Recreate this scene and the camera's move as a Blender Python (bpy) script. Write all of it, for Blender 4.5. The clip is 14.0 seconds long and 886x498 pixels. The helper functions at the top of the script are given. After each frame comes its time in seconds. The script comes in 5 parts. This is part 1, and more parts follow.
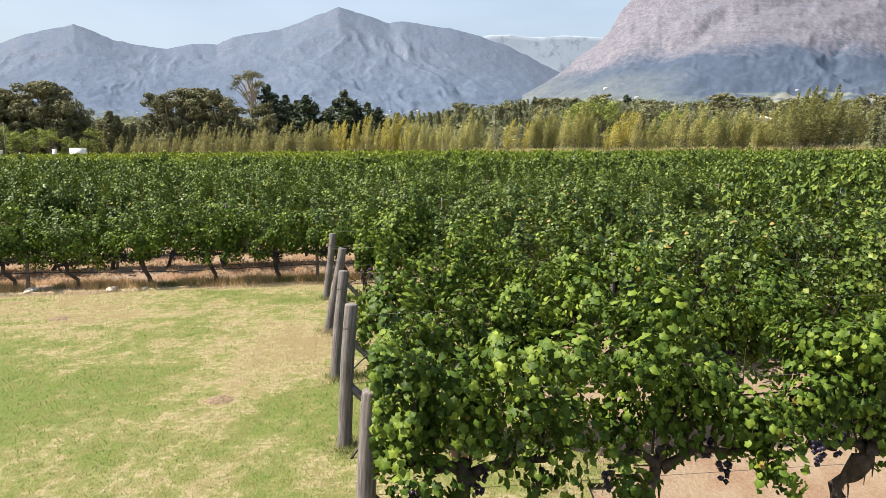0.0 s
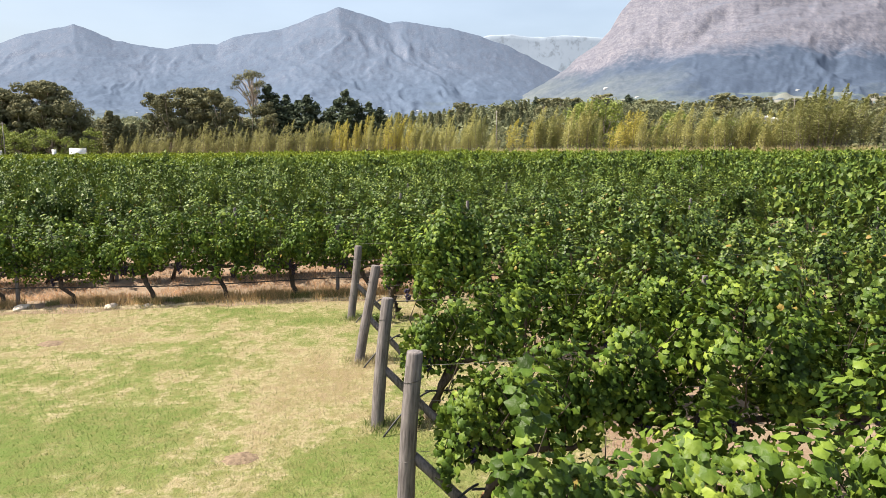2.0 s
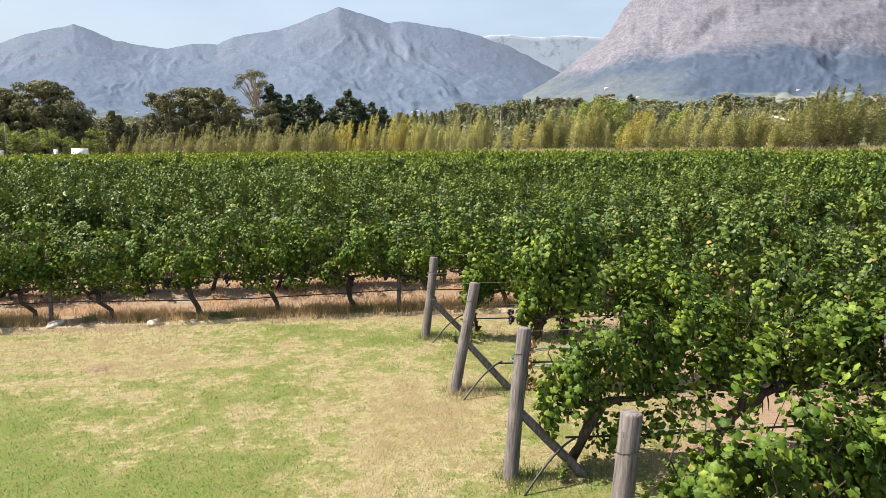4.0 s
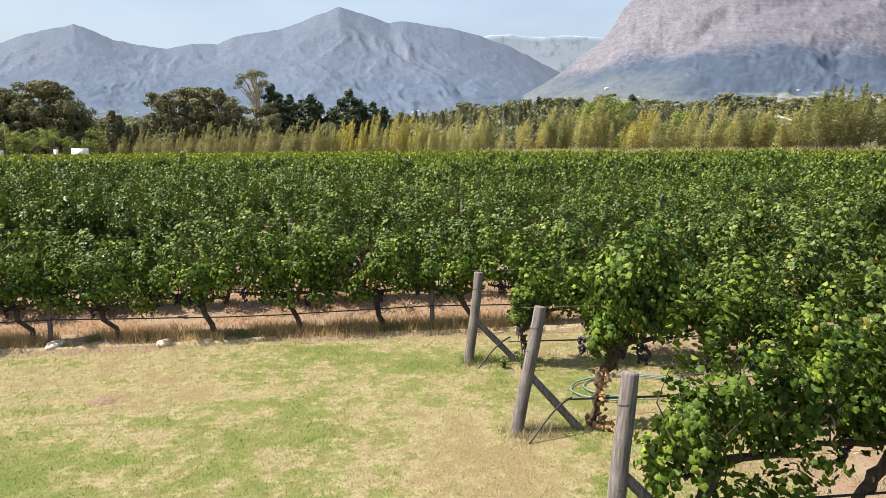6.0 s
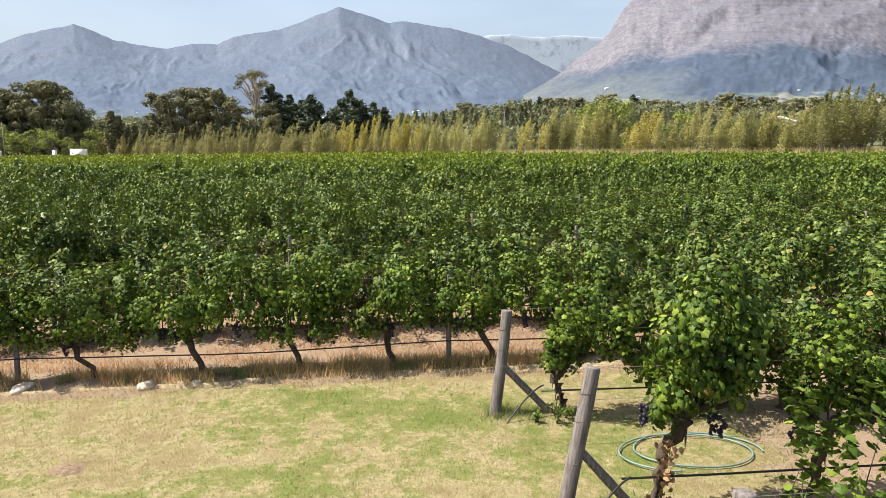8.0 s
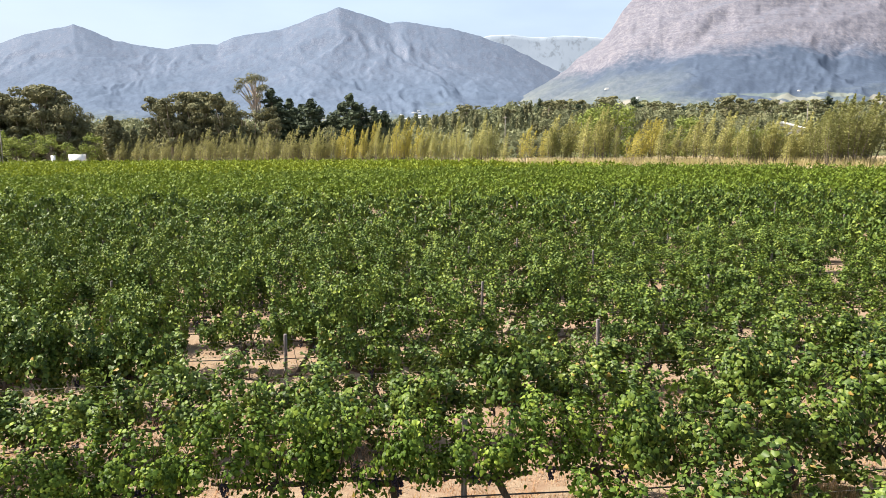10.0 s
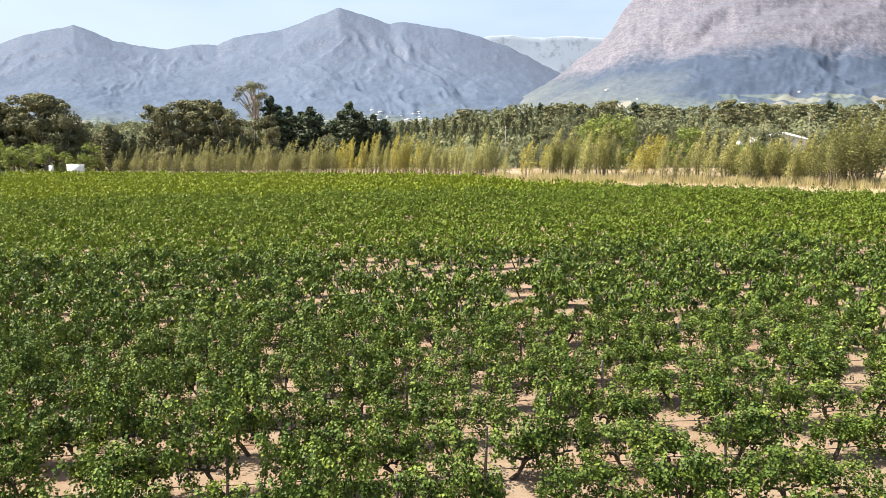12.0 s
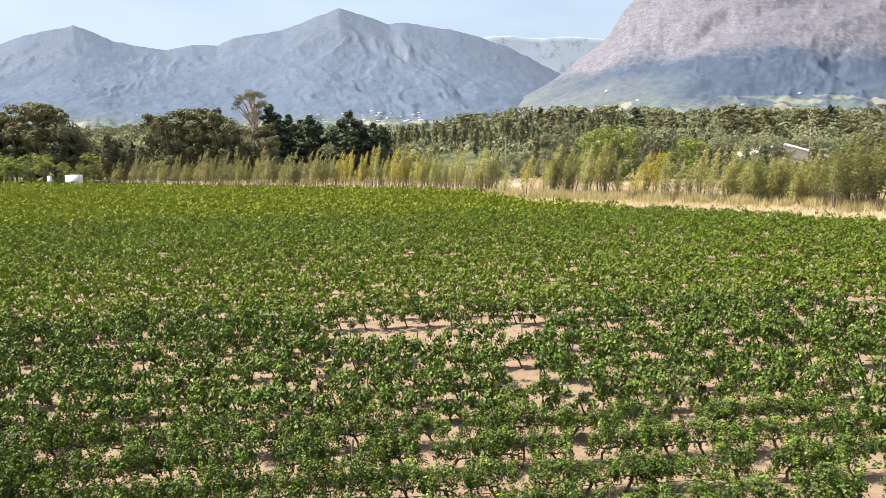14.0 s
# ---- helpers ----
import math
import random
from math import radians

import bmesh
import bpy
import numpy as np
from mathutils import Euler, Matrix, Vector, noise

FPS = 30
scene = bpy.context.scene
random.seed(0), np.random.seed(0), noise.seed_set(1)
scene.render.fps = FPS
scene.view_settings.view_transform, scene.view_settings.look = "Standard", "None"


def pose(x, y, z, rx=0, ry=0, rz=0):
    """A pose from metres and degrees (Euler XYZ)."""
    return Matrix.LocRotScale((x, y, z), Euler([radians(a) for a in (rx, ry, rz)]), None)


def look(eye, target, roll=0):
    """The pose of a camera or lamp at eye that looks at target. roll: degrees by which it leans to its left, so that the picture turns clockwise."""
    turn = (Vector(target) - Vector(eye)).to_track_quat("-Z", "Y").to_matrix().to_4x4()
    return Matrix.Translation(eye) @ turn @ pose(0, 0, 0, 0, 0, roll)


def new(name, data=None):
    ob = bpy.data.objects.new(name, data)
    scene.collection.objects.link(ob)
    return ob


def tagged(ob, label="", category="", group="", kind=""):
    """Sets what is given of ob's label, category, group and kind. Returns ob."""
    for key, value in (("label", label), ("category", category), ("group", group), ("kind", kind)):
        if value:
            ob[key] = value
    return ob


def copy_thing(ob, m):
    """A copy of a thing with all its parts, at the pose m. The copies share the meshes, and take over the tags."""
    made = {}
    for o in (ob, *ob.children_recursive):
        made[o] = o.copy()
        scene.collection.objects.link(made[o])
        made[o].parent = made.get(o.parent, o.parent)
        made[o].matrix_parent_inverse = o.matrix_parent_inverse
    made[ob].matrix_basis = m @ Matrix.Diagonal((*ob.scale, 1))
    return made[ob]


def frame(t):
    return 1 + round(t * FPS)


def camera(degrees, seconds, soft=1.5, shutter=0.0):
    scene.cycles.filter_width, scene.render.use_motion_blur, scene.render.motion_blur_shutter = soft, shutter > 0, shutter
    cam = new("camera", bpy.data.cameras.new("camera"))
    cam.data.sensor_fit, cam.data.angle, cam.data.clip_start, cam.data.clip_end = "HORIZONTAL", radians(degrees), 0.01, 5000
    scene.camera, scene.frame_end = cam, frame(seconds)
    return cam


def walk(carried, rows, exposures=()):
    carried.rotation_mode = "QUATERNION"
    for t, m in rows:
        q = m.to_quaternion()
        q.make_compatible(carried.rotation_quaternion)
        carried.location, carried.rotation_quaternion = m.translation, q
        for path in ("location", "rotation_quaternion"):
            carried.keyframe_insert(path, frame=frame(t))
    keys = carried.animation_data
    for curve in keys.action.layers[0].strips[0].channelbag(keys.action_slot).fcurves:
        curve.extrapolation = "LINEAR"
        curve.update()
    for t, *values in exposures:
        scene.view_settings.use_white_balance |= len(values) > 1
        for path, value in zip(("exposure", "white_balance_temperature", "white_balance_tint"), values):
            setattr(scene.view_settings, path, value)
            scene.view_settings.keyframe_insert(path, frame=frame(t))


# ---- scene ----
# ---------------- camera and its path ----------------
cam = camera(66.0, 14.0, 0.75)
TILT = 81.57
PATH = (
    (0.0, 2.891, -4.359, 3.175),
    (0.5, 2.904, -3.961, 3.203),
    (1.0, 2.830, -3.552, 3.216),
    (1.5, 2.582, -3.151, 3.220),
    (2.0, 2.175, -2.816, 3.207),
    (2.5, 1.747, -2.497, 3.208),
    (3.0, 1.375, -2.171, 3.223),
    (3.5, 1.060, -1.857, 3.223),
    (3.7, 0.940, -1.735, 3.212),
    (5.8, 0.140, -0.462, 3.249),
    (6.0, 0.100, -0.341, 3.245),
    (6.5, 0.000, 0.000, 3.250),
    (7.0, -0.088, 0.377, 3.268),
    (7.2, -0.114, 0.523, 3.281),
    (9.3, -0.311, 2.010, 4.443),
    (9.5, -0.341, 2.184, 4.668),
    (10.0, -0.392, 2.617, 5.288),
    (10.5, -0.411, 3.026, 5.995),
    (11.0, -0.423, 3.444, 6.803),
    (11.5, -0.419, 3.909, 7.740),
    (12.0, -0.433, 4.361, 8.711),
    (12.5, -0.463, 4.779, 9.633),
    (13.0, -0.479, 5.180, 10.525),
    (13.5, -0.460, 5.552, 11.441),
    (14.0, -0.438, 5.911, 12.341),
)
walk(cam, [(t, pose(x, y, z, TILT, 0, 0)) for t, x, y, z in PATH], [(0, 1.17), (2.0, 1.26), (3.5, 1.21), (6.5, 1.14), (8.0, 1.17), (9.5, 1.34), (10.5, 1.42), (12.5, 1.37), (14.0, 1.31)])

# ---------------- sky, sun, exposure ----------------
SUN_EL, SUN_AZ = radians(55), radians(-90)      # azimuth clockwise from +y
world = bpy.data.worlds.new("sky")
scene.world = world
world.use_nodes = True
wn = world.node_tree
sky = wn.nodes.new("ShaderNodeTexSky")
sky.sky_type = "NISHITA"
sky.sun_disc = False
sky.sun_elevation, sky.sun_rotation = SUN_EL, SUN_AZ
sky.altitude, sky.air_density, sky.dust_density, sky.ozone_density = 0, 1.0, 4.0, 1.0
# summer haze: a thin white veil, a little thicker in drifting streaks
veil = wn.nodes.new("ShaderNodeMix")
veil.data_type = "RGBA"
drift = wn.nodes.new("ShaderNodeTexNoise")
drift.inputs["Scale"].default_value, drift.inputs["Detail"].default_value = 2.2, 5
spread = wn.nodes.new("ShaderNodeMapping")
spread.inputs["Scale"].default_value = (1, 1, 3.5)
wn.links.new(wn.nodes.new("ShaderNodeTexCoord").outputs["Generated"], spread.inputs[0])
wn.links.new(spread.outputs[0], drift.inputs["Vector"])
thick = wn.nodes.new("ShaderNodeMapRange")
thick.inputs["From Min"].default_value, thick.inputs["From Max"].default_value = 0.35, 0.7
thick.inputs["To Min"].default_value, thick.inputs["To Max"].default_value = 0.22, 0.55
wn.links.new(drift.outputs["Fac"], thick.inputs[0])
wn.links.new(thick.outputs[0], veil.inputs[0])
wn.links.new(sky.outputs[0], veil.inputs[6])
veil.inputs[7].default_value = (4.7, 5.55, 6.6, 1)
wn.links.new(veil.outputs[2], wn.nodes["Background"].inputs[0])
wn.nodes["Background"].inputs[1].default_value = 0.08
sun = new("sun", bpy.data.lights.new("sun", "SUN"))
sun.data.energy, sun.data.angle, sun.data.color = 5.0, radians(0.55), (1.0, 0.91, 0.78)
sun.matrix_world = look((0, 0, 0), (-math.sin(SUN_AZ) * math.cos(SUN_EL), -math.cos(SUN_AZ) * math.cos(SUN_EL), -math.sin(SUN_EL)))

rng = np.random.default_rng(7)

# ---------------- materials ----------------


class Mat:
    """A small wrapper to wire a node material."""

    def __init__(self, name, rough=0.8, spec=0.3, metal=0.0):
        self.m = bpy.data.materials.new(name)
        self.m.use_nodes = True
        self.t = self.m.node_tree
        self.b = self.t.nodes["Principled BSDF"]
        self.b.inputs["Roughness"].default_value = rough
        self.b.inputs["Specular IOR Level"].default_value = spec
        self.b.inputs["Metallic"].default_value = metal
        self.out = self.t.nodes["Material Output"]

    def n(self, kind, **kw):
        node = self.t.nodes.new(kind)
        for k, v in kw.items():
            node.inputs[k.replace("_", " ")].default_value = v
        return node

    def link(self, a, b):
        self.t.links.new(a, b)

    def coords(self, scale=(1, 1, 1), world_space=True):
        src = self.n("ShaderNodeNewGeometry").outputs["Position"] if world_space else self.n("ShaderNodeTexCoord").outputs["Object"]
        mp = self.n("ShaderNodeMapping")
        mp.inputs["Scale"].default_value = scale
        self.link(src, mp.inputs[0])
        return mp.outputs[0]

    def noise(self, scale, vec=None, detail=5, rough=0.6):
        node = self.n("ShaderNodeTexNoise", Scale=scale, Detail=detail, Roughness=rough)
        self.link(vec if vec is not None else self.coords(), node.inputs["Vector"])
        return node.outputs["Fac"]

    def ramp(self, fac, stops):
        node = self.n("ShaderNodeValToRGB")
        el = node.color_ramp.elements
        while len(el) < len(stops):
            el.new(0.5)
        for e, (p, c) in zip(el, stops):
            e.position, e.color = p, (*c, 1) if len(c) == 3 else c
        self.link(fac, node.inputs[0])
        return node.outputs[0]

    def mix(self, fac, a, b, how="MIX"):
        node = self.n("ShaderNodeMix")
        node.data_type, node.blend_type = "RGBA", how
        for sock, val in ((node.inputs[0], fac), (node.inputs[6], a), (node.inputs[7], b)):
            if isinstance(val, (int, float)):
                sock.default_value = val
            elif isinstance(val, tuple):
                sock.default_value = (*val, 1)
            else:
                self.link(val, sock)
        return node.outputs[2]

    def math(self, op, a, b=0.0):
        node = self.n("ShaderNodeMath")
        node.operation = op
        for sock, val in ((node.inputs[0], a), (node.inputs[1], b)):
            if isinstance(val, (int, float)):
                sock.default_value = val
            else:
                self.link(val, sock)
        return node.outputs[0]

    def color(self, c):
        if isinstance(c, tuple):
            self.b.inputs["Base Color"].default_value = (*c, 1)
        else:
            self.link(c, self.b.inputs["Base Color"])

    def bump(self, height, strength=0.5, dist=0.02):
        node = self.n("ShaderNodeBump", Strength=strength, Distance=dist)
        self.link(height, node.inputs["Height"])
        self.link(node.outputs[0], self.b.inputs["Normal"])

    def through_light(self, share, c):
        """Lets part of the light through thin leaves."""
        tr = self.n("ShaderNodeBsdfTranslucent")
        self.link(c, tr.inputs[0])
        mx = self.n("ShaderNodeMixShader", Fac=share)
        self.link(self.b.outputs[0], mx.inputs[1])
        self.link(tr.outputs[0], mx.inputs[2])
        self.link(mx.outputs[0], self.out.inputs[0])


def leaf_material(name, dark, mid, light, share=0.3, rough=0.45, spec=0.4, scale=0.35, odd=None, patch=1.0, crinkle=0.0, single=0.55):
    m = Mat(name, rough, spec)
    isl = m.n("ShaderNodeNewGeometry").outputs["Random Per Island"]
    # single leaves differ a little; whole shoots and patches differ more
    young = m.ramp(m.noise(patch, detail=4), [(0.36, (0, 0, 0)), (0.66, (1, 1, 1))])
    f = m.math("ADD", m.math("MULTIPLY", isl, single), m.math("MULTIPLY", young, 1 - single))
    c = m.ramp(f, [(0.05, dark), (0.45, mid), (0.72, tuple(x * 0.6 + y * 0.4 for x, y in zip(mid, light))), (0.95, light)])
    drift = m.noise(scale, detail=3)
    c = m.mix(m.math("MULTIPLY", drift, 0.25), c, mid)
    if odd:
        c = m.mix(m.math("GREATER_THAN", m.math("FRACT", m.math("MULTIPLY", isl, 37.7)), odd[0]), c, odd[1])
    m.color(c)
    if crinkle:
        m.bump(m.noise(26.0, detail=3), crinkle, 0.012)
    m.through_light(share, m.mix(0.25, c, light))
    return m.m


def wood_material(name, a, b, grain=(14, 14, 1.2), bump=0.5):
    m = Mat(name, 0.85, 0.2)
    co = m.coords(grain, world_space=False)
    g = m.noise(3.0, co, 6)
    s = m.noise(1.3, m.coords(), 3)
    m.color(m.mix(m.math("MULTIPLY", s, 0.5), m.ramp(g, [(0.3, a), (0.7, b)]), a))
    m.bump(g, bump, 0.01)
    return m.m


NEAR_LEAF = leaf_material("vine_leaf", (0.014, 0.03, 0.005), (0.056, 0.1, 0.013), (0.26, 0.33, 0.046), 0.16, 0.46, 0.14, 0.5, (0.995, (0.2, 0.15, 0.035)), 2.6, 0.6)
VINE_LEAF = leaf_material("row_vine_leaf", (0.012, 0.027, 0.005), (0.058, 0.099, 0.015), (0.23, 0.278, 0.05), 0.12, 0.46, 0.22, 0.3, (0.99, (0.22, 0.15, 0.035)), 2.2)
ROW_LEAF = leaf_material("field_vine_leaf", (0.01, 0.023, 0.004), (0.057, 0.099, 0.014), (0.245, 0.295, 0.048), 0.09, 0.52, 0.18, 0.2, None, 1.6)
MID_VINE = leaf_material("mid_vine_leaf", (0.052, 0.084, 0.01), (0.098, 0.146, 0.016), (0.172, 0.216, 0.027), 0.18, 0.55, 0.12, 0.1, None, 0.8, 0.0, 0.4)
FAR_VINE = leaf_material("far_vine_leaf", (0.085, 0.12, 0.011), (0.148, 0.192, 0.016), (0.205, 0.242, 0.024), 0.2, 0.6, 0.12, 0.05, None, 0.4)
POPLAR_LEAF = leaf_material("poplar_leaf", (0.185, 0.192, 0.07), (0.345, 0.335, 0.122), (0.51, 0.48, 0.195), 0.38, 0.6, 0.12, 0.08, None, 0.5, 0.0, 0.25)
OLIVE_LEAF = leaf_material("olive_poplar_leaf", (0.165, 0.168, 0.07), (0.275, 0.268, 0.105), (0.41, 0.385, 0.16), 0.38, 0.6, 0.15, 0.08, None, 0.5, 0.0, 0.28)
DEEP_LEAF = leaf_material("green_poplar_leaf", (0.11, 0.122, 0.043), (0.205, 0.212, 0.075), (0.33, 0.32, 0.125), 0.36, 0.6, 0.12, 0.08, None, 0.5, 0.0, 0.25)
GOLD_LEAF = leaf_material("autumn_poplar_leaf", (0.27, 0.25, 0.06), (0.43, 0.385, 0.09), (0.57, 0.5, 0.13), 0.4, 0.6, 0.15, 0.08, None, 0.5, 0.0, 0.28)
GUM_LEAF = leaf_material("eucalyptus_leaf", (0.085, 0.09, 0.05), (0.15, 0.15, 0.08), (0.24, 0.226, 0.115), 0.14, 0.65, 0.1, 0.06, None, 0.35, 0.0, 0.3)
PINE_LEAF = leaf_material("pine_needle", (0.032, 0.048, 0.03), (0.055, 0.074, 0.043), (0.09, 0.11, 0.06), 0.12, 0.65, 0.15, 0.06)
BROAD_LEAF = leaf_material("broad_leaf", (0.08, 0.115, 0.025), (0.17, 0.215, 0.046), (0.3, 0.33, 0.085), 0.3, 0.6, 0.2, 0.05, None, 0.3)
# leaf of the distant trees, lightened and greyed in colour to suggest haze
BACK_LEAF = leaf_material("hazed_broad_leaf", (0.1, 0.115, 0.068), (0.165, 0.178, 0.098), (0.255, 0.255, 0.135), 0.22, 0.6, 0.1, 0.05, None, 0.06, 0.0, 0.3)
WEED_LEAF = leaf_material("weed_leaf", (0.07, 0.1, 0.02), (0.12, 0.17, 0.04), (0.2, 0.24, 0.06), 0.3, 0.6, 0.2, 1.0)
DEAD_LEAF = leaf_material("dead_leaf", (0.2, 0.11, 0.055), (0.36, 0.22, 0.12), (0.5, 0.34, 0.2), 0.15, 0.8, 0.1, 2.0)
POST_WOOD = wood_material("weathered_post_wood", (0.07, 0.061, 0.06), (0.29, 0.26, 0.25), (16, 16, 1.6), 0.8)
VINE_BARK = wood_material("vine_bark", (0.035, 0.026, 0.02), (0.13, 0.1, 0.075), (9, 9, 3), 0.9)
TREE_BARK = wood_material("tree_bark", (0.12, 0.1, 0.08), (0.3, 0.26, 0.21), (1, 1, 0.3))
PALE_BARK = wood_material("pale_bark", (0.3, 0.24, 0.19), (0.55, 0.47, 0.4), (1, 1, 0.3))


def plain(name, c, rough=0.6, spec=0.4, metal=0.0, var=0.25, scale=8.0):
    m = Mat(name, rough, spec, metal)
    f = m.noise(scale, m.coords(), 4)
    m.color(m.ramp(f, [(0.3, tuple(x * (1 - var) for x in c)), (0.7, tuple(min(1, x * (1 + var)) for x in c))]))
    m.bump(f, 0.2, 0.005)
    return m.m


BLACK_PIPE = plain("black_pipe", (0.02, 0.02, 0.022), 0.45)
GREEN_HOSE = plain("green_hose", (0.13, 0.21, 0.2), 0.45)
WIRE = plain("galvanised_wire", (0.14, 0.13, 0.12), 0.6, 0.3, 0.3)
GRAPE = plain("dark_grape", (0.02, 0.014, 0.035), 0.4, 0.4, 0, 0.4, 40)
STONE = plain("pale_stone", (0.5, 0.43, 0.35), 0.9, 0.2, 0, 0.25, 9)
WHITE_WALL = plain("white_wall", (0.78, 0.78, 0.76), 0.8, 0.2, 0, 0.06, 1)
GREY_ROOF = plain("grey_roof", (0.42, 0.42, 0.43), 0.7, 0.3, 0, 0.12, 1)
POLE_GREY = plain("pole_grey", (0.22, 0.2, 0.18), 0.8)


def soil_material():
    m = Mat("vineyard_soil", 0.95, 0.1)
    p = m.coords()
    big, mid, fine = m.noise(0.35, p, 4), m.noise(2.2, p, 5), m.noise(28.0, p, 5)
    c = m.ramp(big, [(0.3, (0.16, 0.084, 0.055)), (0.5, (0.18, 0.121, 0.083)), (0.72, (0.175, 0.133, 0.086))])
    c = m.mix(m.ramp(mid, [(0.42, (0, 0, 0)), (0.62, (0.75, 0.75, 0.75))]), c, (0.235, 0.188, 0.137))
    c = m.mix(m.math("MULTIPLY", fine, 0.7), c, m.mix(fine, (0.15, 0.098, 0.064), (0.335, 0.28, 0.206)))
    # scrubby pasture past the vineyard
    sep = m.n("ShaderNodeSeparateXYZ")
    m.link(p, sep.inputs[0])
    past = m.n("ShaderNodeMapRange")
    past.inputs["From Min"].default_value, past.inputs["From Max"].default_value = 235, 300
    m.link(sep.outputs[1], past.inputs[0])
    rough = m.noise(0.05, p, 7, 0.7)
    c = m.mix(past.outputs[0], c, m.ramp(rough, [(0.4, (0.05, 0.06, 0.028)), (0.55, (0.1, 0.105, 0.05)), (0.7, (0.2, 0.175, 0.1))]))
    m.color(c)
    m.bump(fine, 0.7, 0.03)
    return m.m


# dry and green stretches of the lawn: centre, half widths, how dry
LAWN_STAINS = ((1.2, 3.0, 0.9, 1.3, -0.07), (-3.3, 3.9, 1.5, 1.1, -0.07), (0.9, 6.8, 0.8, 0.7, 0.06), (0.6, 5.0, 0.8, 1.2, 0.12), (1.4, 3.9, 0.6, 0.9, -0.05), (-5.2, 8.9, 2.6, 1.4, 0.07), (-3.6, 4.6, 3.0, 3.2, -0.075), (-6.0, 10.5, 4.0, 0.35, 0.1), (-0.5, 11.0, 2.6, 0.3, 0.12), (-0.5, 9.9, 1.6, 1.2, -0.05), (1.6, 10.3, 1.0, 0.8, 0.06), (-0.6, 6.6, 1.0, 0.9, 0.05))


def lawn_dryness(m, p):
    """How dry the grass is: noise at three sizes, and a few worn or watered stretches."""
    f = m.math("ADD", m.math("MULTIPLY", m.noise(0.45, p, 3), 0.45), m.math("MULTIPLY", m.noise(2.1, p, 8, 0.7), 0.55))
    f = m.math("ADD", f, m.math("MULTIPLY", m.math("ADD", m.math("MULTIPLY", m.math("SUBTRACT", m.noise(6.5, p, 5, 0.7), 0.5), 0.3), m.math("MULTIPLY", m.math("SUBTRACT", m.noise(19.0, p, 4, 0.7), 0.5), 0.07)), 1.0))
    sep = m.n("ShaderNodeSeparateXYZ")
    m.link(p, sep.inputs[0])
    for cx, cy, rx, ry, dry in LAWN_STAINS:
        dx = m.math("MULTIPLY", m.math("SUBTRACT", sep.outputs[0], cx), 1 / rx)
        dy = m.math("MULTIPLY", m.math("SUBTRACT", sep.outputs[1], cy), 1 / ry)
        d2 = m.math("ADD", m.math("MULTIPLY", dx, dx), m.math("MULTIPLY", dy, dy))
        f = m.math("ADD", f, m.math("DIVIDE", dry, m.math("ADD", m.math("MULTIPLY", d2, d2), 1.0)))
    return f


def lawn_material():
    m = Mat("lawn_grass", 0.9, 0.15)
    p = m.coords()
    fine = m.noise(45.0, p, 4)
    f = lawn_dryness(m, p)
    c = m.ramp(f, [(0.4, (0.098, 0.152, 0.027)), (0.478, (0.196, 0.208, 0.076)), (0.53, (0.35, 0.295, 0.178)), (0.62, (0.245, 0.182, 0.112))])
    tuft = m.noise(13.0, p, 6, 0.75)
    mott = m.noise(5.5, p, 8, 0.8)
    c = m.mix(m.ramp(mott, [(0.4, (0.8, 0.8, 0.8)), (0.54, (0, 0, 0))]), c, m.mix(f, (0.09, 0.13, 0.025), (0.24, 0.175, 0.085)))
    c = m.mix(m.ramp(tuft, [(0.37, (0.55, 0.55, 0.55)), (0.54, (0, 0, 0))]), c, m.mix(f, (0.06, 0.1, 0.015), (0.24, 0.18, 0.07)))
    c = m.mix(m.math("MULTIPLY", fine, 0.25), c, m.mix(fine, (0.15, 0.16, 0.045), (0.42, 0.37, 0.19)))
    m.color(c)
    m.bump(m.math("ADD", fine, tuft), 0.9, 0.04)
    return m.m


def blade_material(name, green, dry):
    m = Mat(name, 0.8, 0.2)
    f = lawn_dryness(m, m.coords())
    isl = m.n("ShaderNodeNewGeometry").outputs["Random Per Island"]
    f = m.math("ADD", f, m.math("MULTIPLY", m.math("SUBTRACT", isl, 0.5), 0.2))
    c = m.ramp(f, [(0.42, green), (0.58, dry)])
    m.color(c)
    m.through_light(0.4, c)
    return m.m


SOIL, LAWN = soil_material(), lawn_material()
LAWN_BLADE = blade_material("lawn_blade", (0.115, 0.168, 0.04), (0.37, 0.315, 0.19))
VERGE_BLADE = blade_material("verge_blade", (0.1, 0.15, 0.03), (0.3, 0.26, 0.12))
PALE_STRAW = blade_material("pale_straw_blade", (0.55, 0.45, 0.29), (0.68, 0.57, 0.4))
BRUSH_BLADE = blade_material("dry_brush_blade", (0.36, 0.33, 0.14), (0.52, 0.43, 0.24))
RED_STRAW = blade_material("red_brown_straw", (0.4, 0.24, 0.14), (0.55, 0.36, 0.22))
DRY_BLADE = blade_material("dry_grass_blade", (0.46, 0.31, 0.13), (0.6, 0.42, 0.22))


